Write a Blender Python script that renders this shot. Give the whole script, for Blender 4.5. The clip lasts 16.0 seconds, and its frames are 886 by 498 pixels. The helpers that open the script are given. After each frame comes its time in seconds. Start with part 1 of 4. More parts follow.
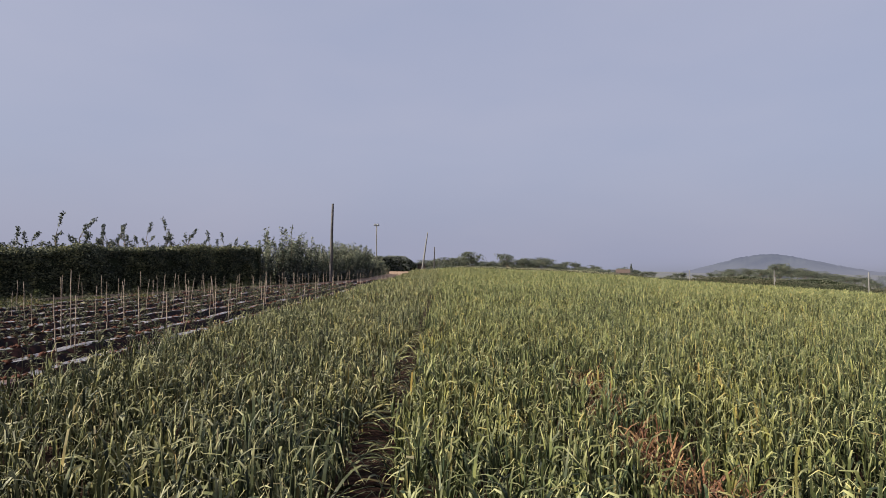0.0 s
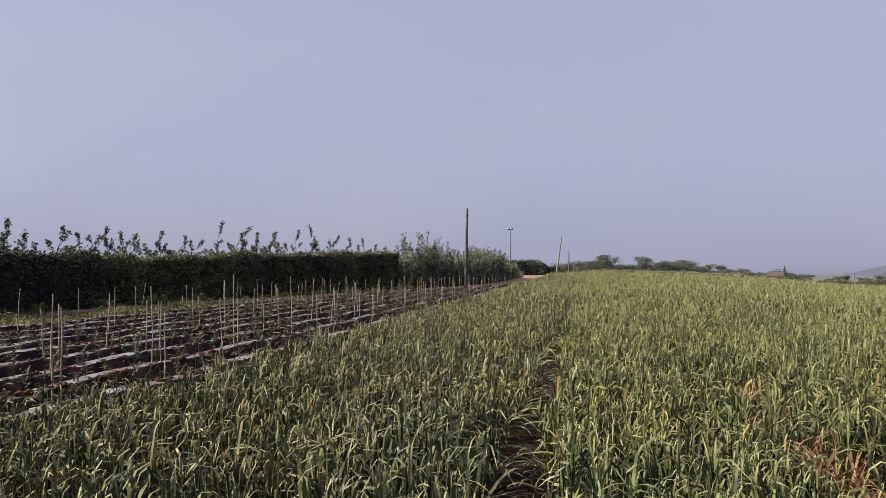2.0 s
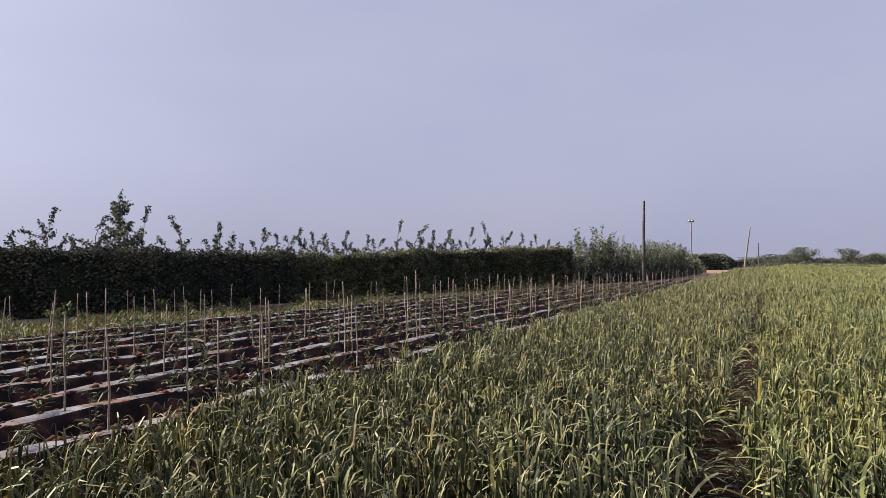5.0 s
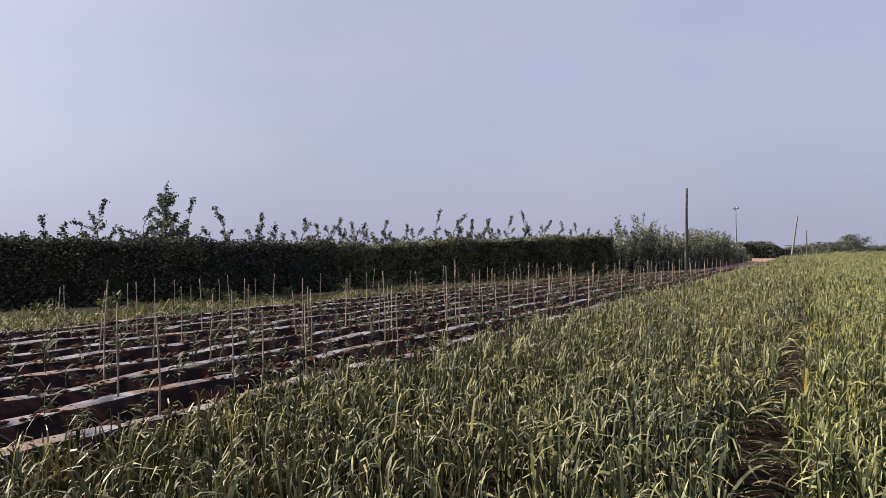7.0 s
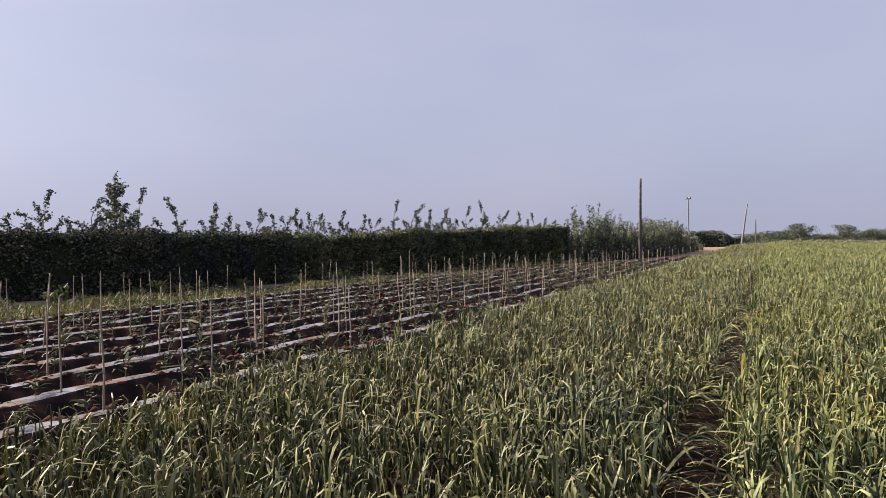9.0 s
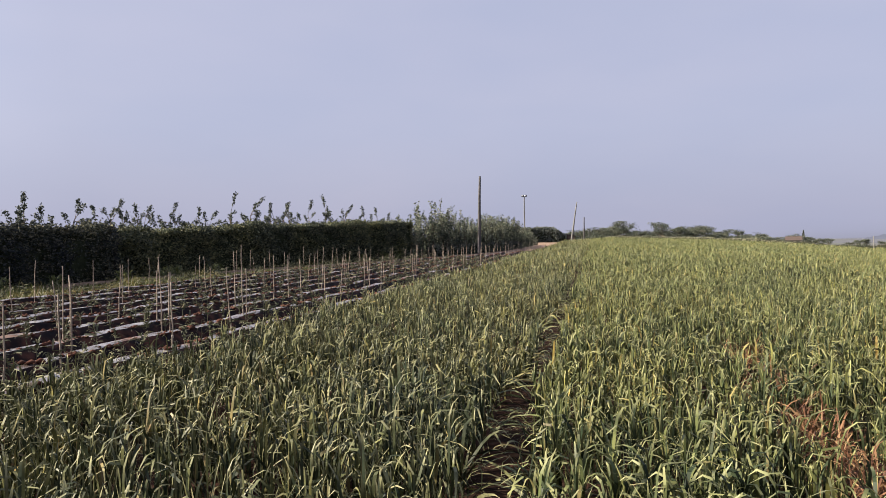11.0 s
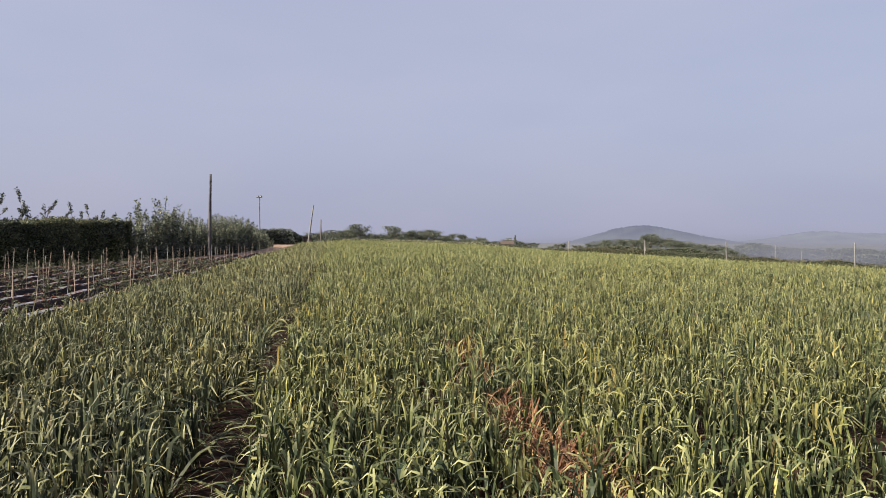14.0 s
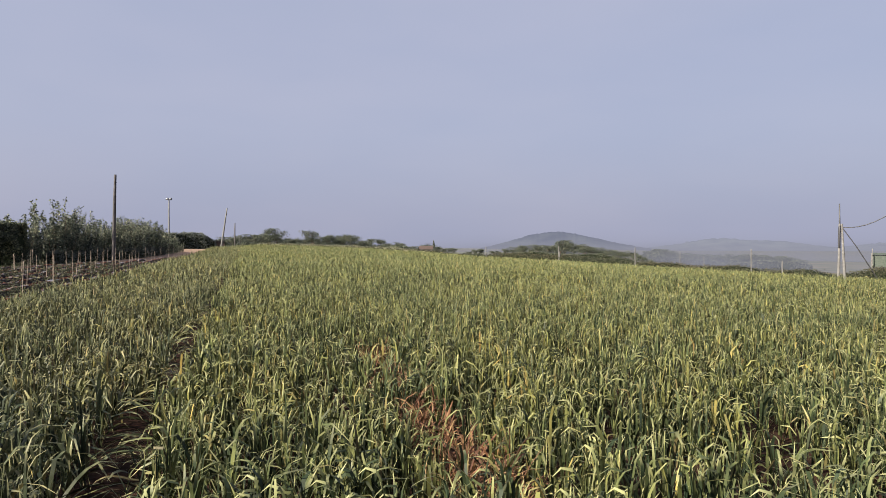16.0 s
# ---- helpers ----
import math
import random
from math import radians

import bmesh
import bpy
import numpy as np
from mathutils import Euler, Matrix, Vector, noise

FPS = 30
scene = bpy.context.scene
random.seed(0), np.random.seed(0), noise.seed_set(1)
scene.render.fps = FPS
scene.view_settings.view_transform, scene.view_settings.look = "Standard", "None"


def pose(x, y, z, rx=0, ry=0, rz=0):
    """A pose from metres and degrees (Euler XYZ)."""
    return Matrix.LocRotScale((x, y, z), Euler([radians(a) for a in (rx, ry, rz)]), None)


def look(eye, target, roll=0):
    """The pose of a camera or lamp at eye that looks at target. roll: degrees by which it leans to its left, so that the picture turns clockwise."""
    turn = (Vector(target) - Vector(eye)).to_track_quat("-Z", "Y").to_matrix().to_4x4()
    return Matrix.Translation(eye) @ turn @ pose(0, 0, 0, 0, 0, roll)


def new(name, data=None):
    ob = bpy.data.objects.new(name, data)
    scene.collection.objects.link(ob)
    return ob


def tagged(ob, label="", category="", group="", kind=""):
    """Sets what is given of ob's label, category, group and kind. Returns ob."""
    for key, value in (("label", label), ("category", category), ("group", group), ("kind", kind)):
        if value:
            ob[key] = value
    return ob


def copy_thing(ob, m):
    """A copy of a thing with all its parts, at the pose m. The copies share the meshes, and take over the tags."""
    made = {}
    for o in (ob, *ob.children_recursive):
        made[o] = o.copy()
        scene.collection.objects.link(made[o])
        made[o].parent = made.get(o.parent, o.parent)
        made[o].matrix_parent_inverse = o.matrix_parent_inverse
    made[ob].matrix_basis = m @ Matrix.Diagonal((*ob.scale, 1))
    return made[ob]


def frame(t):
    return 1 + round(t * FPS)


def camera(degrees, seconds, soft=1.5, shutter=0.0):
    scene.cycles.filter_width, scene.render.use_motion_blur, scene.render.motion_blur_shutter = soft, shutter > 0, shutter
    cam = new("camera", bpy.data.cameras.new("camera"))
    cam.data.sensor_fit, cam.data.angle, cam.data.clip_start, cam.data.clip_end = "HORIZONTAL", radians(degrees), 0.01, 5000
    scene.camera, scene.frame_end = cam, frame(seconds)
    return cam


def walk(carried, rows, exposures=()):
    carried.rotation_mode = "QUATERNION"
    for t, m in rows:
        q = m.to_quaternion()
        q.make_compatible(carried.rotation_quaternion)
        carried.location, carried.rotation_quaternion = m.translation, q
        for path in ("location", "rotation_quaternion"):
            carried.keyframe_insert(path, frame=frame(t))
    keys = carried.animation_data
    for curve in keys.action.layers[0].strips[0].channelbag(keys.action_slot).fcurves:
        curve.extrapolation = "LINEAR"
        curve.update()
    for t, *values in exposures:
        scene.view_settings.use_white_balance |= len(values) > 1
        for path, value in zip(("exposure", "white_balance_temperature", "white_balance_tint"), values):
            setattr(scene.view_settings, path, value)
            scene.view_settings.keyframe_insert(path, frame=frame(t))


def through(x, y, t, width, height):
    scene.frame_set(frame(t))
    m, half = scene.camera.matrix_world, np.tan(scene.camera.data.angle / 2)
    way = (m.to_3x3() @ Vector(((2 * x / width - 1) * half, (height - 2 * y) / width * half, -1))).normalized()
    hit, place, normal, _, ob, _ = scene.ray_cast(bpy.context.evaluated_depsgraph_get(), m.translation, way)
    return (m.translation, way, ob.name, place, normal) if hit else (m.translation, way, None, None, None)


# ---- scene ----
cam = camera(65.97, 16.0, soft=0.75)
# seconds, place in metres, yaw, pitch, roll in degrees
ROWS = [
    (0.0, 0.0000, -0.0000, 1.6501, 0.013, 1.753, -0.264),
    (0.5, -0.0381, -0.0043, 1.6464, 3.055, 1.853, -0.162),
    (1.0, -0.0615, -0.0017, 1.6416, 5.774, 1.936, -0.149),
    (1.5, -0.0818, 0.0076, 1.6389, 8.192, 2.011, -0.061),
    (2.0, -0.1126, 0.0193, 1.6355, 11.151, 2.065, -0.001),
    (2.5, -0.1329, 0.0220, 1.6344, 14.263, 2.107, 0.072),
    (3.0, -0.1461, 0.0244, 1.6308, 17.136, 2.135, 0.096),
    (3.5, -0.1683, 0.0222, 1.6241, 19.456, 2.136, 0.196),
    (4.0, -0.1860, 0.0166, 1.6198, 21.693, 2.046, 0.275),
    (4.5, -0.2032, 0.0184, 1.6181, 23.706, 1.952, 0.339),
    (5.0, -0.2133, 0.0180, 1.6126, 25.492, 1.790, 0.381),
    (7.5, -0.1995, -0.0191, 1.6246, 28.825, 0.679, 0.561),
    (8.0, -0.1752, -0.0206, 1.6258, 28.171, 0.424, 0.718),
    (10.5, 0.0436, 0.0037, 1.6298, 17.207, -0.407, 0.657),
    (11.0, 0.0899, 0.0089, 1.6295, 12.468, -0.584, 0.653),
    (11.5, 0.1187, 0.0230, 1.6303, 5.722, -0.724, 0.556),
    (12.0, 0.1417, 0.0409, 1.6288, 2.570, -0.687, 0.535),
    (12.5, 0.1619, 0.0646, 1.6317, 0.232, -0.640, 0.440),
    (13.0, 0.1834, 0.0830, 1.6298, -3.139, -0.607, 0.343),
    (13.5, 0.1886, 0.1021, 1.6324, -7.063, -0.611, 0.246),
    (14.0, 0.2002, 0.1086, 1.6289, -9.314, -0.556, 0.212),
    (14.5, 0.2217, 0.1235, 1.6262, -11.068, -0.486, 0.169),
    (15.0, 0.2523, 0.1488, 1.6273, -13.045, -0.369, 0.051),
    (15.5, 0.2608, 0.1638, 1.6143, -14.763, -0.246, -0.034),
    (16.0, 0.2618, 0.1693, 1.6085, -16.115, -0.128, -0.015),
]
walk(cam, [(t, pose(x, y, z, 90 + pitch, roll, yaw)) for t, x, y, z, yaw, pitch, roll in ROWS],
     [(0, 1.16, 6500, 9.5), (2, 1.24, 6500, 11), (5, 1.33, 6520, 12.5), (8, 1.38, 6540, 12), (11, 1.46, 6590, 11), (13, 1.4, 6550, 10), (16, 1.3, 6540, 9)])
# ---------------------------------------------------------------- light
SUN_AZ, SUN_EL = radians(-107), radians(30)
world = bpy.data.worlds.new("world")
scene.world = world
world.use_nodes = True
wn, wl = world.node_tree.nodes, world.node_tree.links
sky = wn.new("ShaderNodeTexSky")
sky.sky_type, sky.sun_disc = "NISHITA", False
sky.sun_elevation, sky.sun_rotation = SUN_EL, SUN_AZ
sky.dust_density, sky.air_density, sky.ozone_density = 6.0, 1.0, 2.0
haze = wn.new("ShaderNodeMix")
haze.data_type = "RGBA"
haze.inputs["Factor"].default_value = 0.8
wl.new(sky.outputs[0], haze.inputs["A"])
way = wn.new("ShaderNodeTexCoord")
split = wn.new("ShaderNodeSeparateXYZ")
wl.new(way.outputs["Generated"], split.inputs[0])
tone = wn.new("ShaderNodeValToRGB")
tone.color_ramp.elements[0].position, tone.color_ramp.elements[0].color = 0.0, (0.93, 0.915, 0.925, 1)
tone.color_ramp.elements[1].position, tone.color_ramp.elements[1].color = 0.16, (1, 1, 1, 1)
wl.new(split.outputs["Z"], tone.inputs["Fac"])
stretch = wn.new("ShaderNodeMapping")
stretch.inputs["Scale"].default_value = (1, 1, 3)
wl.new(way.outputs["Generated"], stretch.inputs["Vector"])
veil = wn.new("ShaderNodeTexNoise")
veil.inputs["Scale"].default_value, veil.inputs["Detail"].default_value = 2.6, 3.0
wl.new(stretch.outputs[0], veil.inputs["Vector"])
thin = wn.new("ShaderNodeValToRGB")
thin.color_ramp.elements[0].position, thin.color_ramp.elements[0].color = 0.3, (3.8, 4.12, 5.62, 1)
thin.color_ramp.elements[1].position, thin.color_ramp.elements[1].color = 0.7, (4.22, 4.4, 5.78, 1)
wl.new(veil.outputs["Fac"], thin.inputs["Fac"])
both = wn.new("ShaderNodeMix")
both.data_type, both.blend_type = "RGBA", "MULTIPLY"
both.inputs["Factor"].default_value = 1.0
wl.new(thin.outputs["Color"], both.inputs["A"])
wl.new(tone.outputs["Color"], both.inputs["B"])
toward = wn.new("ShaderNodeVectorMath")
toward.operation = "DOT_PRODUCT"
toward.inputs[1].default_value = (math.sin(SUN_AZ), math.cos(SUN_AZ), 0)
wl.new(way.outputs["Generated"], toward.inputs[0])
glow = wn.new("ShaderNodeMapRange")
for key, value in (("From Min", 0.4), ("From Max", 0.95), ("To Min", 1.0), ("To Max", 1.3)):
    glow.inputs[key].default_value = value
wl.new(toward.outputs["Value"], glow.inputs["Value"])
bright = wn.new("ShaderNodeVectorMath")
bright.operation = "SCALE"
wl.new(both.outputs["Result"], bright.inputs[0])
wl.new(glow.outputs["Result"], bright.inputs["Scale"])
wl.new(bright.outputs["Vector"], haze.inputs["B"])
wl.new(haze.outputs["Result"], wn["Background"].inputs["Color"])
wn["Background"].inputs["Strength"].default_value = 0.05

sun_way = Vector((math.sin(SUN_AZ) * math.cos(SUN_EL), math.cos(SUN_AZ) * math.cos(SUN_EL), math.sin(SUN_EL)))
sun = new("sun", bpy.data.lights.new("sun", "SUN"))
sun.data.energy, sun.data.angle, sun.data.color = 5.0, radians(0.6), (1.0, 0.9, 0.75)
sun.matrix_world = look(sun_way * 60, (0, 0, 0))


# ---------------------------------------------------------------- materials
def material(name, roughness=0.8, specular=0.3):
    m = bpy.data.materials.new(name)
    m.use_nodes = True
    b = m.node_tree.nodes["Principled BSDF"]
    b.inputs["Roughness"].default_value = roughness
    b.inputs["Specular IOR Level"].default_value = specular
    return m, m.node_tree.nodes, m.node_tree.links, b


def noise_ramp(n, l, scale, stops, detail=4.0, coords="Object"):
    tex = n.new("ShaderNodeTexNoise")
    tex.inputs["Scale"].default_value, tex.inputs["Detail"].default_value = scale, detail
    l.new(n.new("ShaderNodeTexCoord").outputs[coords], tex.inputs["Vector"])
    ramp = n.new("ShaderNodeValToRGB")
    fill(ramp, stops)
    l.new(tex.outputs["Fac"], ramp.inputs["Fac"])
    return ramp.outputs["Color"], tex.outputs["Fac"]


def fill(ramp, stops):
    e = ramp.color_ramp.elements
    while len(e) < len(stops):
        e.new(0.5)
    for el, (p, c) in zip(e, stops):
        el.position, el.color = p, (*c, 1)


def mixed(n, l, a, b, factor, mode="MIX"):
    m = n.new("ShaderNodeMix")
    m.data_type, m.blend_type = "RGBA", mode
    for key, v in (("Factor", factor), ("A", a), ("B", b)):
        if hasattr(v, "links"):
            l.new(v, m.inputs[key])
        else:
            m.inputs[key].default_value = v if key == "Factor" else (*v, 1)
    return m.outputs["Result"]


def bumped(n, l, b, height, strength, distance):
    u = n.new("ShaderNodeBump")
    u.inputs["Strength"].default_value, u.inputs["Distance"].default_value = strength, distance
    l.new(height, u.inputs["Height"])
    l.new(u.outputs["Normal"], b.inputs["Normal"])


def grained(name, scale, stops, roughness=0.85, specular=0.25, bump=0.4, depth=0.02, coarse=None):
    m, n, l, b = material(name, roughness, specular)
    c, f = noise_ramp(n, l, scale, stops)
    if coarse:
        c2, _ = noise_ramp(n, l, coarse[0], coarse[1], 2.0)
        c = mixed(n, l, c, c2, 0.5, "MULTIPLY") if len(coarse) < 3 else mixed(n, l, c, c2, coarse[2], "MIX")
    l.new(c, b.inputs["Base Color"])
    bumped(n, l, b, f, bump, depth)
    return m


def leafy(name, stops, tip=None, roughness=0.5, through=0.35, coarse=None, gloss=0.3, single=False, spots=None, far_light=None):
    """Leaves: colour by leaf, a dry tip by the run along the blade, light shining through."""
    m, n, l, b = material(name, roughness, gloss)
    geo = n.new("ShaderNodeNewGeometry")
    ramp = n.new("ShaderNodeValToRGB")
    fill(ramp, stops)
    l.new(n.new("ShaderNodeObjectInfo").outputs["Random"] if single else geo.outputs["Random Per Island"], ramp.inputs["Fac"])
    c = ramp.outputs["Color"]
    if coarse:
        c2, _ = noise_ramp(n, l, coarse[0], coarse[1], 2.0)
        c = mixed(n, l, c, c2, 1.0, "MULTIPLY")
    if spots:
        for scale, stops in spots:
            c2, _ = noise_ramp(n, l, scale, stops, 2.0)
            c = mixed(n, l, c, c2, 1.0, "MULTIPLY")
    # far leaves are lightened in colour for sunlit tops and haze
    if far_light:
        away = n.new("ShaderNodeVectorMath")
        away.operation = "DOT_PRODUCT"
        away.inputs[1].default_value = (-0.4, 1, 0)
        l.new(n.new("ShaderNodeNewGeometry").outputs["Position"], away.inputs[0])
        far_share = n.new("ShaderNodeMapRange")
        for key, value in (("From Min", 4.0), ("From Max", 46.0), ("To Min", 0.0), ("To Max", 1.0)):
            far_share.inputs[key].default_value = value
        l.new(away.outputs["Value"], far_share.inputs["Value"])
        pale = mixed(n, l, mixed(n, l, c, far_light, 0.2), (1.38, 1.4, 1.4), 1.0, "MULTIPLY")
        c = mixed(n, l, c, pale, far_share.outputs["Result"])
    if tip:
        a = n.new("ShaderNodeAttribute")
        a.attribute_name = "along"
        r2 = n.new("ShaderNodeValToRGB")
        fill(r2, [(tip[1], (0, 0, 0)), (1.0, (1, 1, 1))])
        l.new(a.outputs["Fac"], r2.inputs["Fac"])
        _, patchy = noise_ramp(n, l, 5.0, [(0.0, (0, 0, 0)), (1.0, (1, 1, 1))], 1.0)
        r3 = n.new("ShaderNodeValToRGB")
        fill(r3, [(0.34, (0.4, 0.4, 0.4)), (0.56, (1, 1, 1))])
        l.new(patchy, r3.inputs["Fac"])
        c = mixed(n, l, c, tip[0], mixed(n, l, r2.outputs["Color"], r3.outputs["Color"], 1.0, "MULTIPLY"))
    l.new(c, b.inputs["Base Color"])
    t = n.new("ShaderNodeBsdfTranslucent")
    l.new(c, t.inputs["Color"])
    s = n.new("ShaderNodeMixShader")
    s.inputs["Fac"].default_value = through
    l.new(b.outputs[0], s.inputs[1])
    l.new(t.outputs[0], s.inputs[2])
    l.new(s.outputs[0], n["Material Output"].inputs["Surface"])
    return m


MAT = {}
# soil copy with the shade under the crop put into its colour
MAT["shaded_soil"] = grained("shaded_soil", 9.0, [(0.3, (0.014, 0.008, 0.006)), (0.55, (0.035, 0.018, 0.012)), (0.75, (0.07, 0.033, 0.022))],
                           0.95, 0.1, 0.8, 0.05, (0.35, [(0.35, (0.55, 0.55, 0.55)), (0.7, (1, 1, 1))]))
MAT["soil"] = grained("soil", 9.0, [(0.3, (0.036, 0.018, 0.013)), (0.55, (0.09, 0.039, 0.027)), (0.75, (0.16, 0.07, 0.049))],
                      0.95, 0.1, 0.8, 0.05, (0.35, [(0.35, (0.55, 0.55, 0.55)), (0.7, (1, 1, 1))]))
MAT["land"] = grained("land", 0.05, [(0.35, (0.085, 0.093, 0.057)), (0.5, (0.13, 0.13, 0.085)), (0.65, (0.175, 0.148, 0.1))], 0.95, 0.1, 0.3, 0.3,
                      (1.7, [(0.35, (0.6, 0.6, 0.6)), (0.7, (1, 1, 1))]))
MAT["road"] = grained("road", 3.0, [(0.3, (0.19, 0.125, 0.09)), (0.55, (0.28, 0.2, 0.15)), (0.8, (0.36, 0.27, 0.21))], 0.95, 0.1, 0.5, 0.03,
                      (0.4, [(0.35, (0.7, 0.66, 0.6)), (0.65, (1, 1, 1))]))
# dusty film top, with the sky's pale sheen painted into its colour
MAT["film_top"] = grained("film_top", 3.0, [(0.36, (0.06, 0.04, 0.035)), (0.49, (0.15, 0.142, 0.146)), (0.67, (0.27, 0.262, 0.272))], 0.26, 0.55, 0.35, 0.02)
# reddish soil washed over stretches of the film
m = MAT["film_top"].node_tree
b = m.nodes["Principled BSDF"]
clean = b.inputs["Base Color"].links[0].from_socket
soiled, amount = noise_ramp(m.nodes, m.links, 1.1, [(0.57, (0, 0, 0)), (0.64, (1, 1, 1))], 3.0)
m.links.new(mixed(m.nodes, m.links, clean, (0.1, 0.054, 0.042), soiled), b.inputs["Base Color"])
dull = m.nodes.new("ShaderNodeMapRange")
for key, value in (("From Min", 0.57), ("From Max", 0.64), ("To Min", 0.26), ("To Max", 0.9)):
    dull.inputs[key].default_value = value
m.links.new(amount, dull.inputs["Value"])
m.links.new(dull.outputs["Result"], b.inputs["Roughness"])
# same film on the sides: mud, plus shade painted in as near-black
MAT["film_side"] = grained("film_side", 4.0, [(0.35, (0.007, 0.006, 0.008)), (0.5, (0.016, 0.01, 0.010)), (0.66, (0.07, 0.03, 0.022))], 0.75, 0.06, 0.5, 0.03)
# tone differs between plants; its dark spots stand in for shaded gaps
CLUMPS = (4.5, [(0.36, (0.5, 0.54, 0.58)), (0.64, (1.5, 1.48, 1.4))])
# garlic leaves pale and dry from the tip down; towards the crest brightness is painted into the colour
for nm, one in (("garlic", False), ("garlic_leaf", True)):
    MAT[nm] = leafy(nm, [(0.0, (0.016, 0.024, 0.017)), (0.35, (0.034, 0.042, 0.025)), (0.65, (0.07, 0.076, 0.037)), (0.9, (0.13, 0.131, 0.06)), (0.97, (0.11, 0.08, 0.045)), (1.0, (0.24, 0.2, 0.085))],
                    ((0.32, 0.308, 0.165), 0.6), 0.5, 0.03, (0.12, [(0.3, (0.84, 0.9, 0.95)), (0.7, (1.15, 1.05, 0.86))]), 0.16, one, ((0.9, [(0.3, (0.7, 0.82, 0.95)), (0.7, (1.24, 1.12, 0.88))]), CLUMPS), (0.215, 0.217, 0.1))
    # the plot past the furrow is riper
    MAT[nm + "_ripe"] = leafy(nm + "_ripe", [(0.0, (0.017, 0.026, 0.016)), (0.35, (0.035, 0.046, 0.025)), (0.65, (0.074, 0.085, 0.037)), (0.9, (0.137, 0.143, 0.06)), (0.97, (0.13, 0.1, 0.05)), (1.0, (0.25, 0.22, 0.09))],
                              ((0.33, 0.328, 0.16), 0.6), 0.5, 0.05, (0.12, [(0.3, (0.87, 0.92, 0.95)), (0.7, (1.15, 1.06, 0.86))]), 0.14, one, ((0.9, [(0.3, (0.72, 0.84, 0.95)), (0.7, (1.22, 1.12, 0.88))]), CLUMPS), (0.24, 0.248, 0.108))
MAT["yew"] = leafy("yew", [(0.0, (0.03, 0.036, 0.03)), (1.0, (0.09, 0.1, 0.08))], None, 0.5, 0.05)
MAT["scrubby"] = leafy("scrubby", [(0.0, (0.08, 0.093, 0.085)), (1.0, (0.18, 0.19, 0.165))], None, 0.8, 0.25, None, 0.1)
MAT["scrub"] = leafy("scrub", [(0.0, (0.06, 0.068, 0.05)), (0.6, (0.08, 0.086, 0.06)), (1.0, (0.105, 0.106, 0.076))], None, 0.9, 0.25, (0.05, [(0.35, (0.85, 0.95, 0.95)), (0.65, (1.15, 1.0, 0.92))]), 0.05)
MAT["straw"] = leafy("straw", [(0.0, (0.07, 0.034, 0.022)), (0.6, (0.17, 0.078, 0.04)), (1.0, (0.34, 0.23, 0.11))], None, 0.7, 0.15)
MAT["weed"] = leafy("weed", [(0.0, (0.05, 0.065, 0.025)), (0.7, (0.1, 0.115, 0.045)), (1.0, (0.17, 0.17, 0.07))], None, 0.6, 0.25)
MAT["dry_grass"] = leafy("dry_grass", [(0.0, (0.2, 0.19, 0.12)), (1.0, (0.36, 0.34, 0.24))], None, 0.8, 0.2, None, 0.1)
MAT["grass"] = leafy("grass", [(0.0, (0.045, 0.06, 0.02)), (0.6, (0.088, 0.092, 0.034)), (1.0, (0.16, 0.135, 0.066))], None, 0.6, 0.3, (0.4, [(0.35, (0.75, 0.95, 0.8)), (0.65, (1.25, 1.05, 0.95))]))
MAT["hedge"] = leafy("hedge", [(0.0, (0.024, 0.031, 0.034)), (0.6, (0.06, 0.066, 0.062)), (1.0, (0.16, 0.152, 0.12))], None, 0.85, 0.08, (0.35, [(0.35, (0.6, 0.64, 0.75)), (0.65, (1.35, 1.3, 1.0))]), 0.08)
MAT["privet"] = leafy("privet", [(0.0, (0.034, 0.044, 0.033)), (0.6, (0.09, 0.1, 0.066)), (1.0, (0.24, 0.235, 0.14))], None, 0.6, 0.25, (0.5, [(0.35, (0.75, 0.8, 0.85)), (0.65, (1.3, 1.25, 1.0))]))
MAT["orchard"] = leafy("orchard", [(0.0, (0.045, 0.056, 0.047)), (0.55, (0.1, 0.116, 0.088)), (1.0, (0.255, 0.265, 0.205))], None, 0.7, 0.12, (1.1, [(0.36, (0.55, 0.6, 0.66)), (0.64, (1.5, 1.45, 1.3))]), 0.15)
MAT["whip"] = leafy("whip", [(0.0, (0.03, 0.04, 0.034)), (0.6, (0.065, 0.076, 0.062)), (1.0, (0.13, 0.142, 0.115))], None, 0.6, 0.1)
# far foliage, greyed and lightened in colour to stand in for haze
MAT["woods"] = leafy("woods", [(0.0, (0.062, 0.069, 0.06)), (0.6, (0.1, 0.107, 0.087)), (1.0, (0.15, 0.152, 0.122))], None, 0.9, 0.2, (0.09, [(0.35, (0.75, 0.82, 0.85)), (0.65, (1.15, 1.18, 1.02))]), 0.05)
MAT["seedling"] = leafy("seedling", [(0.0, (0.035, 0.042, 0.026)), (0.7, (0.075, 0.08, 0.048)), (1.0, (0.15, 0.14, 0.085))], None, 0.7, 0.1, None, 0.15)
MAT["bark"] = grained("bark", 14.0, [(0.3, (0.06, 0.045, 0.035)), (0.7, (0.15, 0.12, 0.095))], 0.9, 0.15, 0.8, 0.02)
# hedge filler, near-black in colour for the shade behind the leaves
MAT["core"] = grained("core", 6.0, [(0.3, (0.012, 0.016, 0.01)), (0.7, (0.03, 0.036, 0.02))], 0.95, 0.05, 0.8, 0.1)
MAT["cane"] = grained("cane", 18.0, [(0.3, (0.15, 0.12, 0.098)), (0.7, (0.31, 0.255, 0.205))], 0.7, 0.25, 0.3, 0.005)
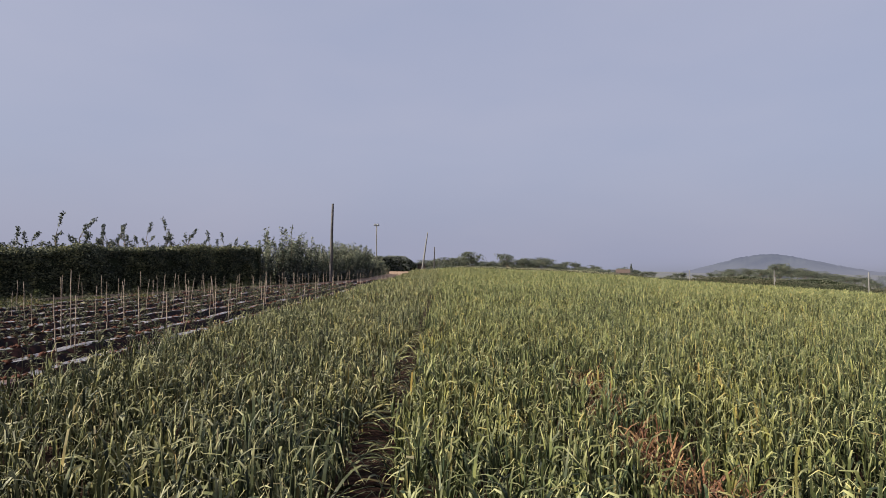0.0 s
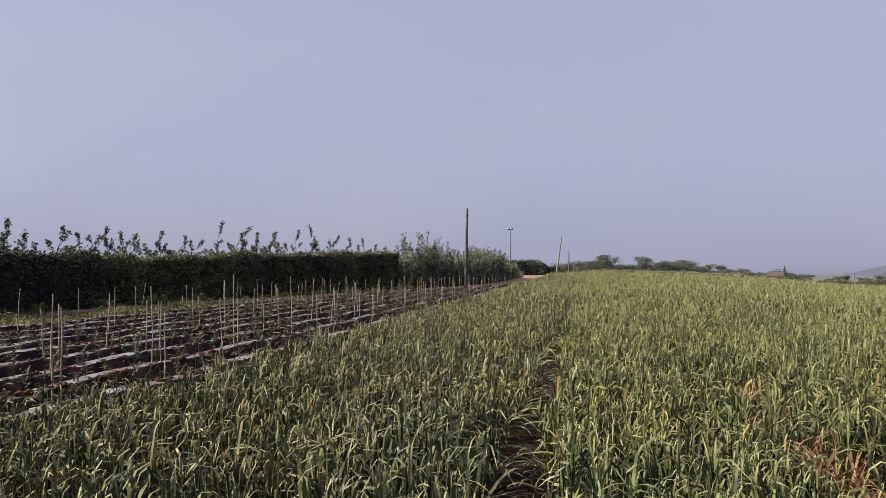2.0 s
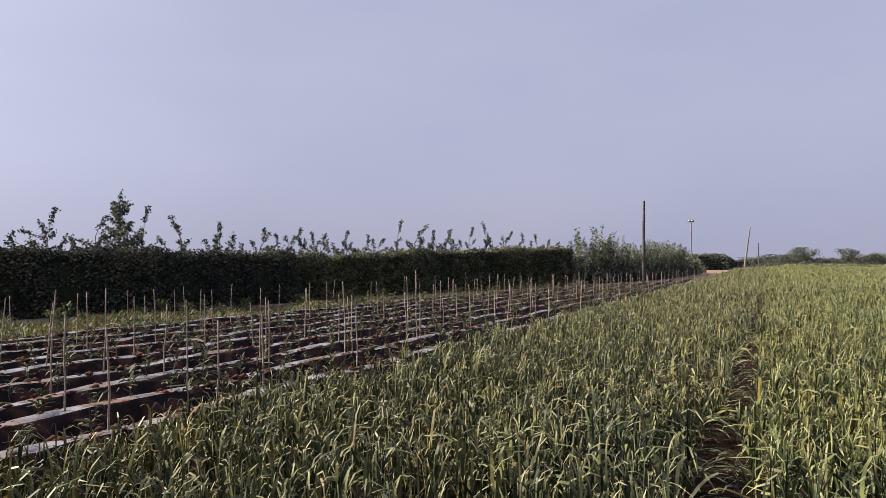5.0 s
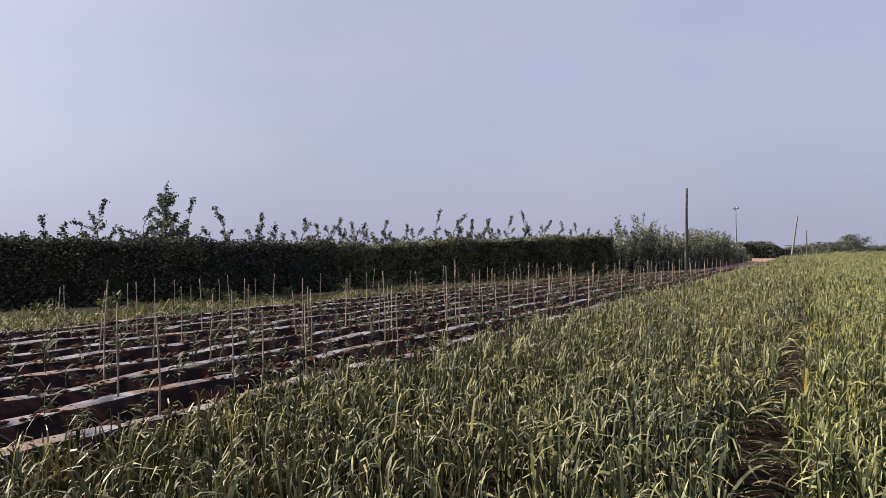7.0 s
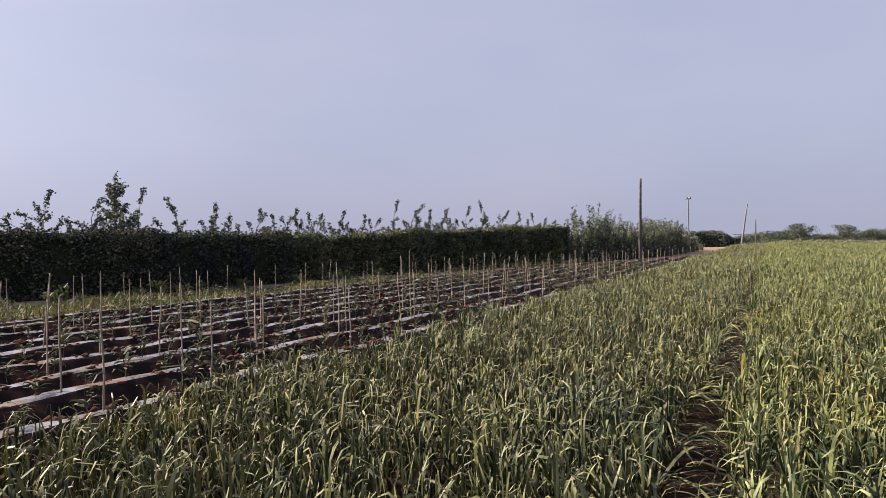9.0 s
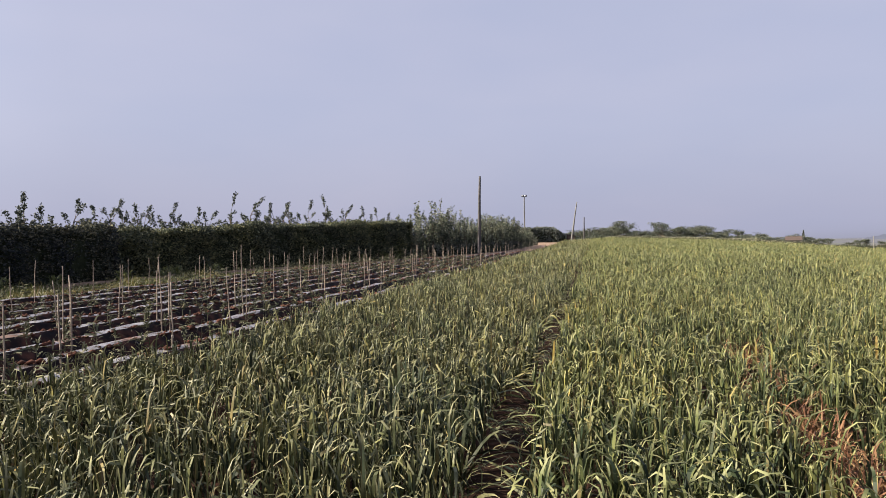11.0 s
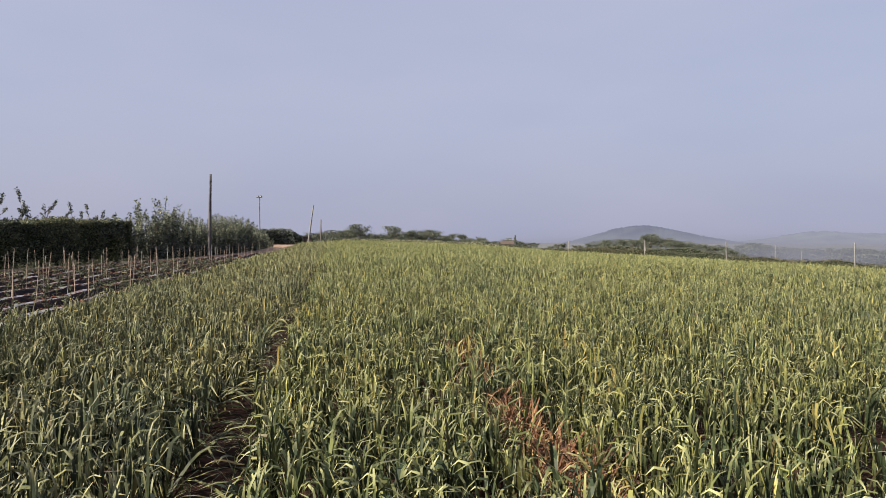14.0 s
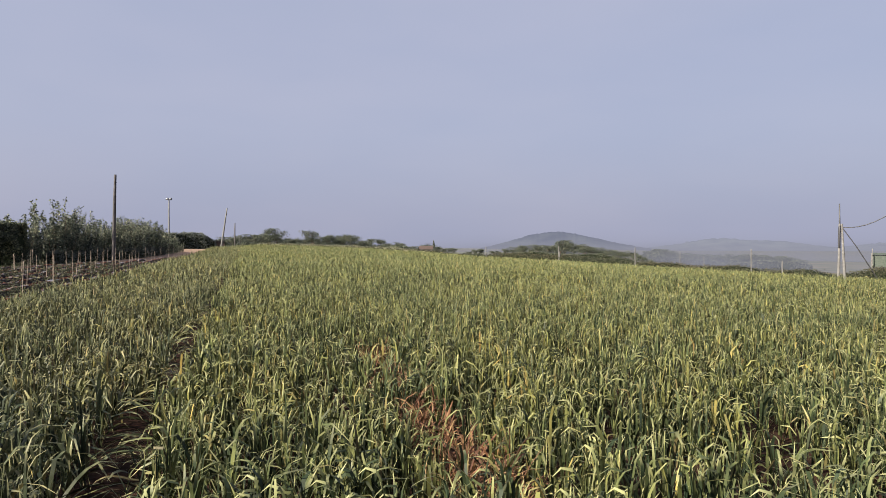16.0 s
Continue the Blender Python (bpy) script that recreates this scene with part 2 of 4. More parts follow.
MAT["plaster"] = grained("plaster", 2.0, [(0.3, (0.24, 0.22, 0.2)), (0.7, (0.36, 0.33, 0.3))], 0.9, 0.15, 0.3, 0.01)
MAT["tile"] = grained("tile", 5.0, [(0.3, (0.055, 0.042, 0.038)), (0.7, (0.1, 0.074, 0.065))], 0.85, 0.2, 0.6, 0.03)
MAT["netting"] = grained("netting", 9.0, [(0.3, (0.055, 0.07, 0.06)), (0.7, (0.095, 0.11, 0.095))], 0.9, 0.1, 0.4, 0.01)
MAT["string"] = grained("string", 30.0, [(0.3, (0.4, 0.36, 0.32)), (0.7, (0.55, 0.5, 0.45))], 0.9, 0.1, 0.3, 0.002)
MAT["timber"] = grained("timber", 7.0, [(0.3, (0.045, 0.043, 0.046)), (0.7, (0.105, 0.097, 0.097))], 0.85, 0.2, 0.6, 0.01)
MAT["concrete"] = grained("concrete", 6.0, [(0.3, (0.11, 0.108, 0.106)), (0.7, (0.19, 0.184, 0.18))], 0.85, 0.2, 0.4, 0.01)
MAT["steel"] = grained("steel", 20.0, [(0.3, (0.025, 0.025, 0.03)), (0.7, (0.05, 0.05, 0.056))], 0.5, 0.5, 0.2, 0.003)
MAT["lampglass"] = grained("lampglass", 20.0, [(0.3, (0.28, 0.29, 0.31)), (0.7, (0.4, 0.41, 0.43))], 0.2, 0.5, 0.1, 0.002)


# ---------------------------------------------------------------- mesh helpers
rng = np.random.default_rng(7)


def mesh_from(name, verts, faces, mat, along=None, smooth=False):
    """One mesh from arrays: verts (n, 3), faces (m, k)."""
    verts, faces = np.asarray(verts, np.float32), np.asarray(faces, np.int32)
    me = bpy.data.meshes.new(name)
    k = faces.shape[1]
    me.vertices.add(len(verts)), me.loops.add(faces.size), me.polygons.add(len(faces))
    me.vertices.foreach_set("co", verts.ravel())
    me.loops.foreach_set("vertex_index", faces.ravel())
    me.polygons.foreach_set("loop_start", np.arange(0, faces.size, k, dtype=np.int32))
    me.polygons.foreach_set("use_smooth", np.full(len(faces), smooth))
    if along is not None:
        me.attributes.new("along", "FLOAT", "POINT").data.foreach_set("value", np.asarray(along, np.float32))
    me.update(calc_edges=True)
    me.validate()
    me.materials.append(mat)
    return me


def part(name, data, parent, label=""):
    ob = new(name, data)
    ob.parent = parent
    return tagged(ob, label)


def thing(name, m, label, category, group="", data=None):
    ob = new(name, data)
    ob.matrix_basis = m
    return tagged(ob, label, category, group)


def tubes(paths, sides=6):
    """Round tapered limbs: each path is a list of (x, y, z, radius)."""
    vs, fs, at = [], [], 0
    for p in paths:
        p = np.asarray(p, float)
        d = np.gradient(p[:, :3], axis=0)
        d /= np.linalg.norm(d, axis=1)[:, None] + 1e-9
        ref = np.where(np.abs(d[:, 2:3]) > 0.9, np.array([[1.0, 0, 0]]), np.array([[0, 0, 1.0]]))
        u = np.cross(d, ref)
        u /= np.linalg.norm(u, axis=1)[:, None]
        w = np.cross(d, u)
        a = np.arange(sides) * 2 * np.pi / sides
        ring = p[:, None, :3] + p[:, None, 3:4] * (np.cos(a)[None, :, None] * u[:, None] + np.sin(a)[None, :, None] * w[:, None])
        vs.append(ring.reshape(-1, 3))
        n = len(p)
        i, j = np.meshgrid(np.arange(n - 1), np.arange(sides), indexing="ij")
        q = np.stack([i * sides + j, i * sides + (j + 1) % sides, (i + 1) * sides + (j + 1) % sides, (i + 1) * sides + j], -1).reshape(-1, 4)
        top = [(n - 1) * sides + np.array([0, 1, 2, 3]) * sides // 4]
        fs.append(np.vstack([q, np.array(top)]) + at)
        at += n * sides
    return np.vstack(vs), np.vstack(fs)


def leaf_quads(p, size, r, upward=0.4):
    """Small folded leaves at the places p, turned at random."""
    n = len(p)
    size = np.broadcast_to(size, (n,))[:, None]
    d = r.normal(size=(n, 3))
    d[:, 2] = np.abs(d[:, 2]) * upward
    d /= np.linalg.norm(d, axis=1)[:, None] + 1e-9
    w = np.cross(d, r.normal(size=(n, 3)))
    w /= np.linalg.norm(w, axis=1)[:, None] + 1e-9
    base, tip = p - d * size * 0.5, p + d * size * 0.5
    fold = np.cross(d, w) * size * 0.12
    v = np.stack([base, p + w * size * 0.33 + fold, tip, p - w * size * 0.33 + fold], 1).reshape(-1, 3)
    return v, np.arange(4 * n).reshape(n, 4)


def blades(p, way, length, width, rise, droop, segs, r, bend=None):
    """Long strap leaves that rise from p, lean towards the angle way and droop at their ends, or fold over at bend."""
    n = len(p)
    s = np.linspace(0, 1, segs + 1)[None, :]
    mid = np.minimum(s + 0.5 / segs, 1)
    if bend is None:
        fall = mid ** 3.0
    else:
        fall = np.clip((mid - bend[:, None] + 0.25) / 0.55, 0, 1)
        fall = fall * fall * (3 - 2 * fall)
    ang = rise[:, None] - droop[:, None] * fall
    step = length[:, None] / segs
    h = np.concatenate([np.zeros((n, 1)), np.cumsum(np.cos(ang[:, :-1]) * step, 1)], 1)
    z = np.concatenate([np.zeros((n, 1)), np.cumsum(np.sin(ang[:, :-1]) * step, 1)], 1)
    turn = way[:, None] + r.normal(0, 0.25, n)[:, None] * s
    cx, cy = p[:, 0:1] + h * np.cos(turn), p[:, 1:2] + h * np.sin(turn)
    cz = np.maximum(p[:, 2:3] + z, p[:, 2:3] - 0.02 if bend is not None else p[:, 2:3] + 0.01)
    half = width[:, None] * 0.5 * np.clip(1.02 - s ** 4, 0.05, 1) * np.clip(0.6 + s * 2, 0, 1)
    twist = turn + np.pi / 2 + r.normal(0, 0.5, n)[:, None]
    lift = r.normal(0, 0.45, n)[:, None]
    ox, oy, oz = np.cos(twist) * half * np.cos(lift), np.sin(twist) * half * np.cos(lift), half * np.sin(lift)
    v = np.stack([np.stack([cx - ox, cy - oy, cz - oz], -1), np.stack([cx + ox, cy + oy, cz + oz], -1)], 2)
    k = segs + 1
    base = (np.arange(n) * k * 2)[:, None, None]
    i = np.arange(segs)[None, :, None] * 2
    f = base + i + np.array([0, 1, 3, 2])[None, None, :]
    along = np.repeat(np.broadcast_to(s, (n, k)).reshape(-1), 2)
    return v.reshape(-1, 3), f.reshape(-1, 4), along


# ---------------------------------------------------------------- the lie of the land
AZ = [-180, -100, -60, -40, -24, -15, -6, -2.2, 1.4, 5, 9, 13.8, 19, 26, 32.5, 36.7, 42.6, 47, 65, 110, 180]
RIM = [90, 100, 120, 125, 125, 125, 125, 122, 122, 118, 112, 105, 95, 85, 76, 70, 64, 60, 54, 60, 90]
CREST = [0, 0.2, 0.5, 0.8, 1.1, 1.6, 1.4, 1.31, 1.74, 1.46, 1.17, 0.66, 0.01, -0.4, -0.77, -0.8, -1.0, -1.06, -1.3, -0.8, 0]


def rim(x, y):
    return np.interp(np.degrees(np.arctan2(x, y)), AZ, RIM)


def ground_z(x, y):
    x, y = np.asarray(x, float), np.asarray(y, float)
    a, r = np.degrees(np.arctan2(x, y)), np.hypot(x, y)
    edge = np.interp(a, AZ, RIM)
    top = np.interp(a, AZ, CREST)
    past = np.maximum(r - edge, 0)
    fall = np.interp(a, [18, 24, 29, 33, 36, 70, 120], [4.5, 5.0, 6.0, 9.0, 13.0, 13.0, 4.5])
    run = np.interp(a, [18, 29, 35, 70, 120], [400, 330, 220, 220, 400])
    return top * np.minimum(r / edge, 1) ** 1.5 - (fall + top) * (1 - np.exp(-past / run))


def gz(x, y):
    return float(ground_z(x, y))


def place(x, y, turn=0.0, sink=0.0):
    return pose(x, y, gz(x, y) - sink, 0, 0, turn)


def polar(az, r):
    return r * math.sin(radians(az)), r * math.cos(radians(az))


# one sheet of ground to the horizon
angles = np.radians(np.concatenate([np.arange(-180, -70, 5), np.arange(-70, 60, 0.75), np.arange(60, 180, 5)]))
radii = np.concatenate([[0.0], np.geomspace(0.6, 4600, 110)])
A, Rr = np.meshgrid(angles, radii, indexing="ij")
gx, gy = Rr * np.sin(A), Rr * np.cos(A)
near = np.clip((60 - Rr) / 40, 0, 1)
gv = np.stack([gx, gy, ground_z(gx, gy) + near * (rng.random(gx.shape) - 0.5) * 0.03], -1).reshape(-1, 3)
na, nr = A.shape
i, j = np.meshgrid(np.arange(na), np.arange(nr - 1), indexing="ij")
gf = np.stack([i * nr + j, ((i + 1) % na) * nr + j, ((i + 1) % na) * nr + j + 1, i * nr + j + 1], -1).reshape(-1, 4)
ground = new("ground", mesh_from("ground", gv, gf[:, ::-1], MAT["land"], smooth=True))
tagged(ground, "gently rising farmland with brown soil and thin green cover", "ground", kind="structure")


def band(name, lines, mat, lift, label, category, rough=0.0):
    """A strip of ground between lines across it, each (x0, y0, x1, y1), laid a little over the sheet."""
    lines = np.asarray(lines, float)
    t = np.linspace(0, len(lines) - 1, 160)
    c = np.stack([np.interp(t, np.arange(len(lines)), lines[:, q]) for q in range(4)], -1)
    s = np.linspace(0, 1, 24)[None, :]
    x, y = c[:, 0:1] + (c[:, 2:3] - c[:, 0:1]) * s, c[:, 1:2] + (c[:, 3:4] - c[:, 1:2]) * s
    z = ground_z(x, y) + lift + (rng.random(x.shape) - 0.5) * rough
    n, k = x.shape
    i, j = np.meshgrid(np.arange(n - 1), np.arange(k - 1), indexing="ij")
    f = np.stack([i * k + j, i * k + j + 1, (i + 1) * k + j + 1, (i + 1) * k + j], -1).reshape(-1, 4)
    ob = new(name, mesh_from(name, np.stack([x, y, z], -1).reshape(-1, 3), f, mat, smooth=True))
    return tagged(ob, label, category, kind="structure")


# the curved farm road, its verge and the ploughed soil under the crops
ROAD_Y = [-12, 0, 8, 15, 22, 30, 38, 46, 56, 68, 80, 95, 110, 121]
ROAD_X = [-29, -25.5, -22.9, -20.9, -19.7, -19.0, -16.7, -12.7, -9.7, -7.8, -7.1, -6.8, -6.6, -6.9]


def road_x(y):
    return np.interp(y, ROAD_Y, ROAD_X)


def bed_limit(y):
    """Where the mulched beds stop short of the verge."""
    return np.interp(y, [-12, 5, 28, 36, 43, 52, 60, 68, 80], [-14.7, -14.7, -14.6, -13.4, -11.2, -8.5, -6.7, -5.5, -5.0])


ys = np.linspace(-12, 121, 60)
band("road", [(road_x(v) - np.interp(v, [0, 50, 75, 90, 98, 106], [1.5, 1.5, 1.8, 1.3, 1.3, 4.6]), v, road_x(v) + np.interp(v, [0, 50, 64, 85, 121], [1.3, 1.3, 2.7, 2.2, 1.8]), v) for v in ys], MAT["road"], 0.03, "pale beige unsurfaced farm road curving along a hedge", "road", 0.02)
band("soil_beds", [(bed_limit(v), v, -4.4, v) for v in np.linspace(-8, 65, 60)], MAT["soil"], 0.04, "reddish brown bare soil between mulched beds", "soil", 0.05)
lines = []
for v in np.linspace(-9, 121, 64):
    right = 4.0
    while right < 75 and math.hypot(right, v) < rim(right, v) - 0.5:
        right += 0.5
    lines.append((-4.6, v, right, v))
band("soil_field", lines, MAT["shaded_soil"], 0.05, "reddish brown soil under the garlic crop", "soil", 0.03)

# ---------------------------------------------------------------- garlic crop
WITHERED = np.array([3.85, 4.45, 5.5, 7.0, 8.7])


def stand(x, y, r):
    """Which plants stand: none in the open furrow, few in the dying row."""
    keep = np.ones(len(x), bool)
    wob = 0.06 * np.sin(y * 1.3) + 0.04 * np.sin(y * 3.1 + 1)
    keep &= np.abs(x + 0.52 + wob * (y > 0)) > np.interp(y, [2, 4.5, 9, 20, 40], [0.22, 0.18, 0.15, 0.11, 0.05])
    patch = np.min(np.abs(y[:, None] - WITHERED[None, :]), 1) < 0.33
    dying = (np.abs(x - 1.35 - 0.055 * y) < 0.19) & (y < 8.6)
    keep &= ~(dying & (r.random(len(x)) < np.where(patch, 0.85, 0.25)))
    thin = np.sin(x * 2.3 + 1.1 * np.sin(y * 1.7)) * np.sin(y * 2.1 + 1.3 * np.sin(x * 1.9)) > 0.62
    keep &= ~(thin & (r.random(len(x)) < 0.7))
    for f in (-2.65, 3.9, 6.1):
        keep &= ~((np.abs(x - f - wob) < 0.1) & (r.random(len(x)) < 0.7))
    return keep


def leaf_sizes(total, r):
    """Length, rise, droop and fold of each leaf: most fold over near the top, some stand."""
    over = r.random(total) < 0.62
    length = np.where(over, r.uniform(0.26, 0.48, total), r.uniform(0.16, 0.32, total))
    droop = np.where(over, r.uniform(1.5, 3.3, total), r.uniform(0.0, 0.8, total))
    return length, r.uniform(1.24, 1.64, total), droop, r.uniform(0.4, 0.85, total)


NEAR_RING = (3.2, 3.75)


def crop(name, r0, r1, per_m2, leaves, segs, wide, mat, r):
    left, right = np.radians((-112, 112) if r1 < 10 else (-66, 66))
    n = int((r1 ** 2 - r0 ** 2) * 0.5 * (right - left) * per_m2)
    rad = np.sqrt(r.random(n) * (r1 ** 2 - r0 ** 2) + r0 ** 2)
    a = left + r.random(n) * (right - left)
    x, y = rad * np.sin(a), rad * np.cos(a)
    x = np.round(x / 0.17) * 0.17 + r.normal(0, 0.03, n)
    far = np.hypot(x, y)
    ok = (x > np.interp(y, [3.0, 5.5], [-4.8, -4.95]) + 0.1 * np.sin(y * 0.9) + 0.09 * np.sin(y * 4.3) + r.normal(0, 0.06, n)) & (far < rim(x, y)) & (far > 1.0) & (y > -0.7 + 0.1 * np.sin(x * 2.1)) & stand(x, y, r)
    ring = ok & (far > NEAR_RING[0]) & (far < NEAR_RING[1]) & (np.abs(np.arctan2(x, y)) < 0.95)
    ok &= ~ring
    singles = list(zip(x[ring], y[ring]))
    x, y = x[ok], y[ok]
    n = len(x)
    z = ground_z(x, y)
    # the stand is taller in some spots than in others
    lush = 1 + 0.07 * np.sin(x * 1.9 + 0.6 * y) * np.sin(y * 1.3 - 0.4 * x) + 0.05 * np.sin(x * 0.7 + 2) * np.sin(y * 0.45)
    grow = np.clip(r.normal(1.0, 0.09, n), 0.75, 1.2) * lush
    rep = lambda q: np.repeat(q, leaves)
    total = n * leaves
    p = np.stack([rep(x), rep(y), rep(z)], 1) + r.normal(0, 0.014, (total, 3)) * [1, 1, 0]
    p[:, 2] += np.tile(np.linspace(0.03, 0.26, leaves), n) * rep(grow) + r.normal(0, 0.02, total)
    fan = rep(r.random(n) * 6.28) + np.tile(np.arange(leaves) * 3.14, n) + r.normal(0, 0.6, total)
    length, rise, droop, bend = leaf_sizes(total, r)
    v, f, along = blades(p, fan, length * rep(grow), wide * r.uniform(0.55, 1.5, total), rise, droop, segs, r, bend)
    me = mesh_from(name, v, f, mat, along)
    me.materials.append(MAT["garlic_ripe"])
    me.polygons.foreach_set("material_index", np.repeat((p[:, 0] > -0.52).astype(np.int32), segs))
    return new(name, me), singles


CROP = "dense garlic crop with grey-green strap leaves and yellowing tips"
nearest = []
for nm, r0, r1, dens, lv, sg, wd in (("garlic_crop", 1.0, 9, 74, 8, 6, 0.0155), ("garlic_crop", 9, 22, 60, 6, 4, 0.0147),
                                     ("garlic_crop", 22, 50, 21, 5, 3, 0.0255), ("garlic_crop", 50, 126, 9.5, 4, 2, 0.038)):
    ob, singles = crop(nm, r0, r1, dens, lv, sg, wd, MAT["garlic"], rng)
    tagged(ob, CROP, "garlic", kind="stuff")
    nearest += singles

# the nearest plants one by one: a sheath and its leaves
leaf_meshes = []
for q in range(28):
    length, rise, droop, bend = leaf_sizes(1, rng)
    v, f, al = blades(np.zeros((1, 3)), np.zeros(1), length, 0.016 * rng.uniform(0.6, 1.45, 1), rise, droop, 8, rng, bend)
    leaf_meshes.append(mesh_from("leaf", v, f, MAT["garlic_leaf" if q < 14 else "garlic_leaf_ripe"], al))
v, f = tubes([[(0, 0, 0, 0.011), (0.002, 0, 0.14, 0.009), (0, 0.002, 0.28, 0.006)]], 6)
sheath_mesh = mesh_from("sheath", v, f, MAT["garlic_leaf"], np.zeros(len(v)), smooth=True)
for x, y in nearest[:300]:
    plant = thing("garlic_plant", place(x, y, rng.random() * 360), "garlic plant with grey-green strap leaves and dry tips", "garlic", "nearest garlic plants")
    plant.scale = (rng.uniform(0.9, 1.15),) * 3
    part("sheath", sheath_mesh, plant)
    for q in range(8):
        part("leaf", leaf_meshes[int(rng.integers(14)) + (14 if x > -0.52 else 0)], plant).matrix_basis = pose(0, 0, 0.03 + 0.034 * q, 0, 0, 180 * q + rng.normal(0, 35))

# the dying plants and loose straw in the thin row
n = 1700
y = WITHERED[np.minimum(4, (rng.random(n) ** 1.1 * 5).astype(int))] + rng.normal(0, 0.2, n)
x = 1.35 + 0.055 * y + rng.normal(0, 0.12, n)
v, f, al = blades(np.stack([x, y, ground_z(x, y) + rng.random(n) * 0.2], -1), rng.random(n) * 6.28, rng.uniform(0.15, 0.42, n), rng.uniform(0.007, 0.017, n),
                  rng.uniform(0.2, 1.4, n), rng.uniform(0.4, 2.5, n), 5, rng)
tagged(new("withered_garlic", mesh_from("withered_garlic", v, f, MAT["straw"], al)), "withered rust-brown garlic leaves in a thin row", "garlic", kind="stuff")
n = 420
y = 1.4 + 15 * rng.random(n) ** 1.2
side = np.where(rng.random(n) < 0.5, -1, 1)
x = -0.52 - 0.06 * np.sin(y * 1.3) - 0.04 * np.sin(y * 3.1 + 1) + side * 0.19
v, f, al = blades(np.stack([x, y, ground_z(x, y) + rng.uniform(0.1, 0.25, n)], -1), np.where(side > 0, 3.14, 0) + rng.normal(0, 0.8, n), rng.uniform(0.25, 0.45, n),
                  rng.uniform(0.014, 0.024, n), rng.uniform(0.2, 0.9, n), rng.uniform(0.8, 2.0, n), 6, rng)
tagged(new("fallen_leaves", mesh_from("fallen_leaves", v, f, MAT["garlic"], al)), "long garlic leaves bent over the open furrow", "garlic", kind="stuff")

# ---------------------------------------------------------------- mulched beds, canes, seedlings
BEDS = [-5.2, -6.2, -7.2, -8.25, -9.3, -10.4, -11.5, -12.6, -13.75]
# where canes stand along each bed, near the camera: (metres along, height)
CANES = [[] for _ in BEDS]
CANES[0] = [(4.0, 0.9), (5.2, 0.87), (5.9, 0.89), (7.8, 0.89)]
CANES[1] = [(4.3, 0.98), (5.8, 1.03), (7.2, 0.97), (9.0, 1.18), (9.2, 0.95), (11.4, 1.34), (11.5, 0.91), (13.9, 1.0), (16.2, 0.96), (18.2, 1.07), (18.7, 0.88)]
CANES[2] = [(4.9, 1.17), (6.4, 0.94), (8.2, 1.09), (8.3, 0.95), (10.3, 0.92), (12.9, 1.2), (14.7, 0.65), (15.3, 0.97), (17.6, 1.2)]
CANES[3] = [(6.3, 1.14), (9.3, 0.82), (10.7, 1.01), (16.2, 0.95), (20.8, 1.16), (22.4, 1.0)]
CANES[4] = [(6.2, 0.96), (7.7, 0.96), (9.2, 0.94), (13.8, 0.72)]
CANES[5] = [(6.3, 0.99), (7.7, 1.03), (9.1, 1.03), (13.6, 0.9), (17.0, 1.0), (22.1, 0.91), (24.9, 1.04), (29.7, 1.09)]
CANES[6] = [(8.3, 0.97), (11.3, 0.96), (11.7, 0.94), (15.3, 1.0), (18.2, 0.7), (23.1, 1.08)]
CANES[7] = [(10.8, 0.81), (11.5, 0.94), (13.4, 1.02), (15.4, 0.96), (17.6, 0.95), (20.2, 0.95), (22.6, 1.07)]
CANES[8] = [(8.6, 0.89), (11.3, 0.91), (13.1, 0.97), (19.5, 1.03), (25.7, 1.02), (31.0, 1.12)]


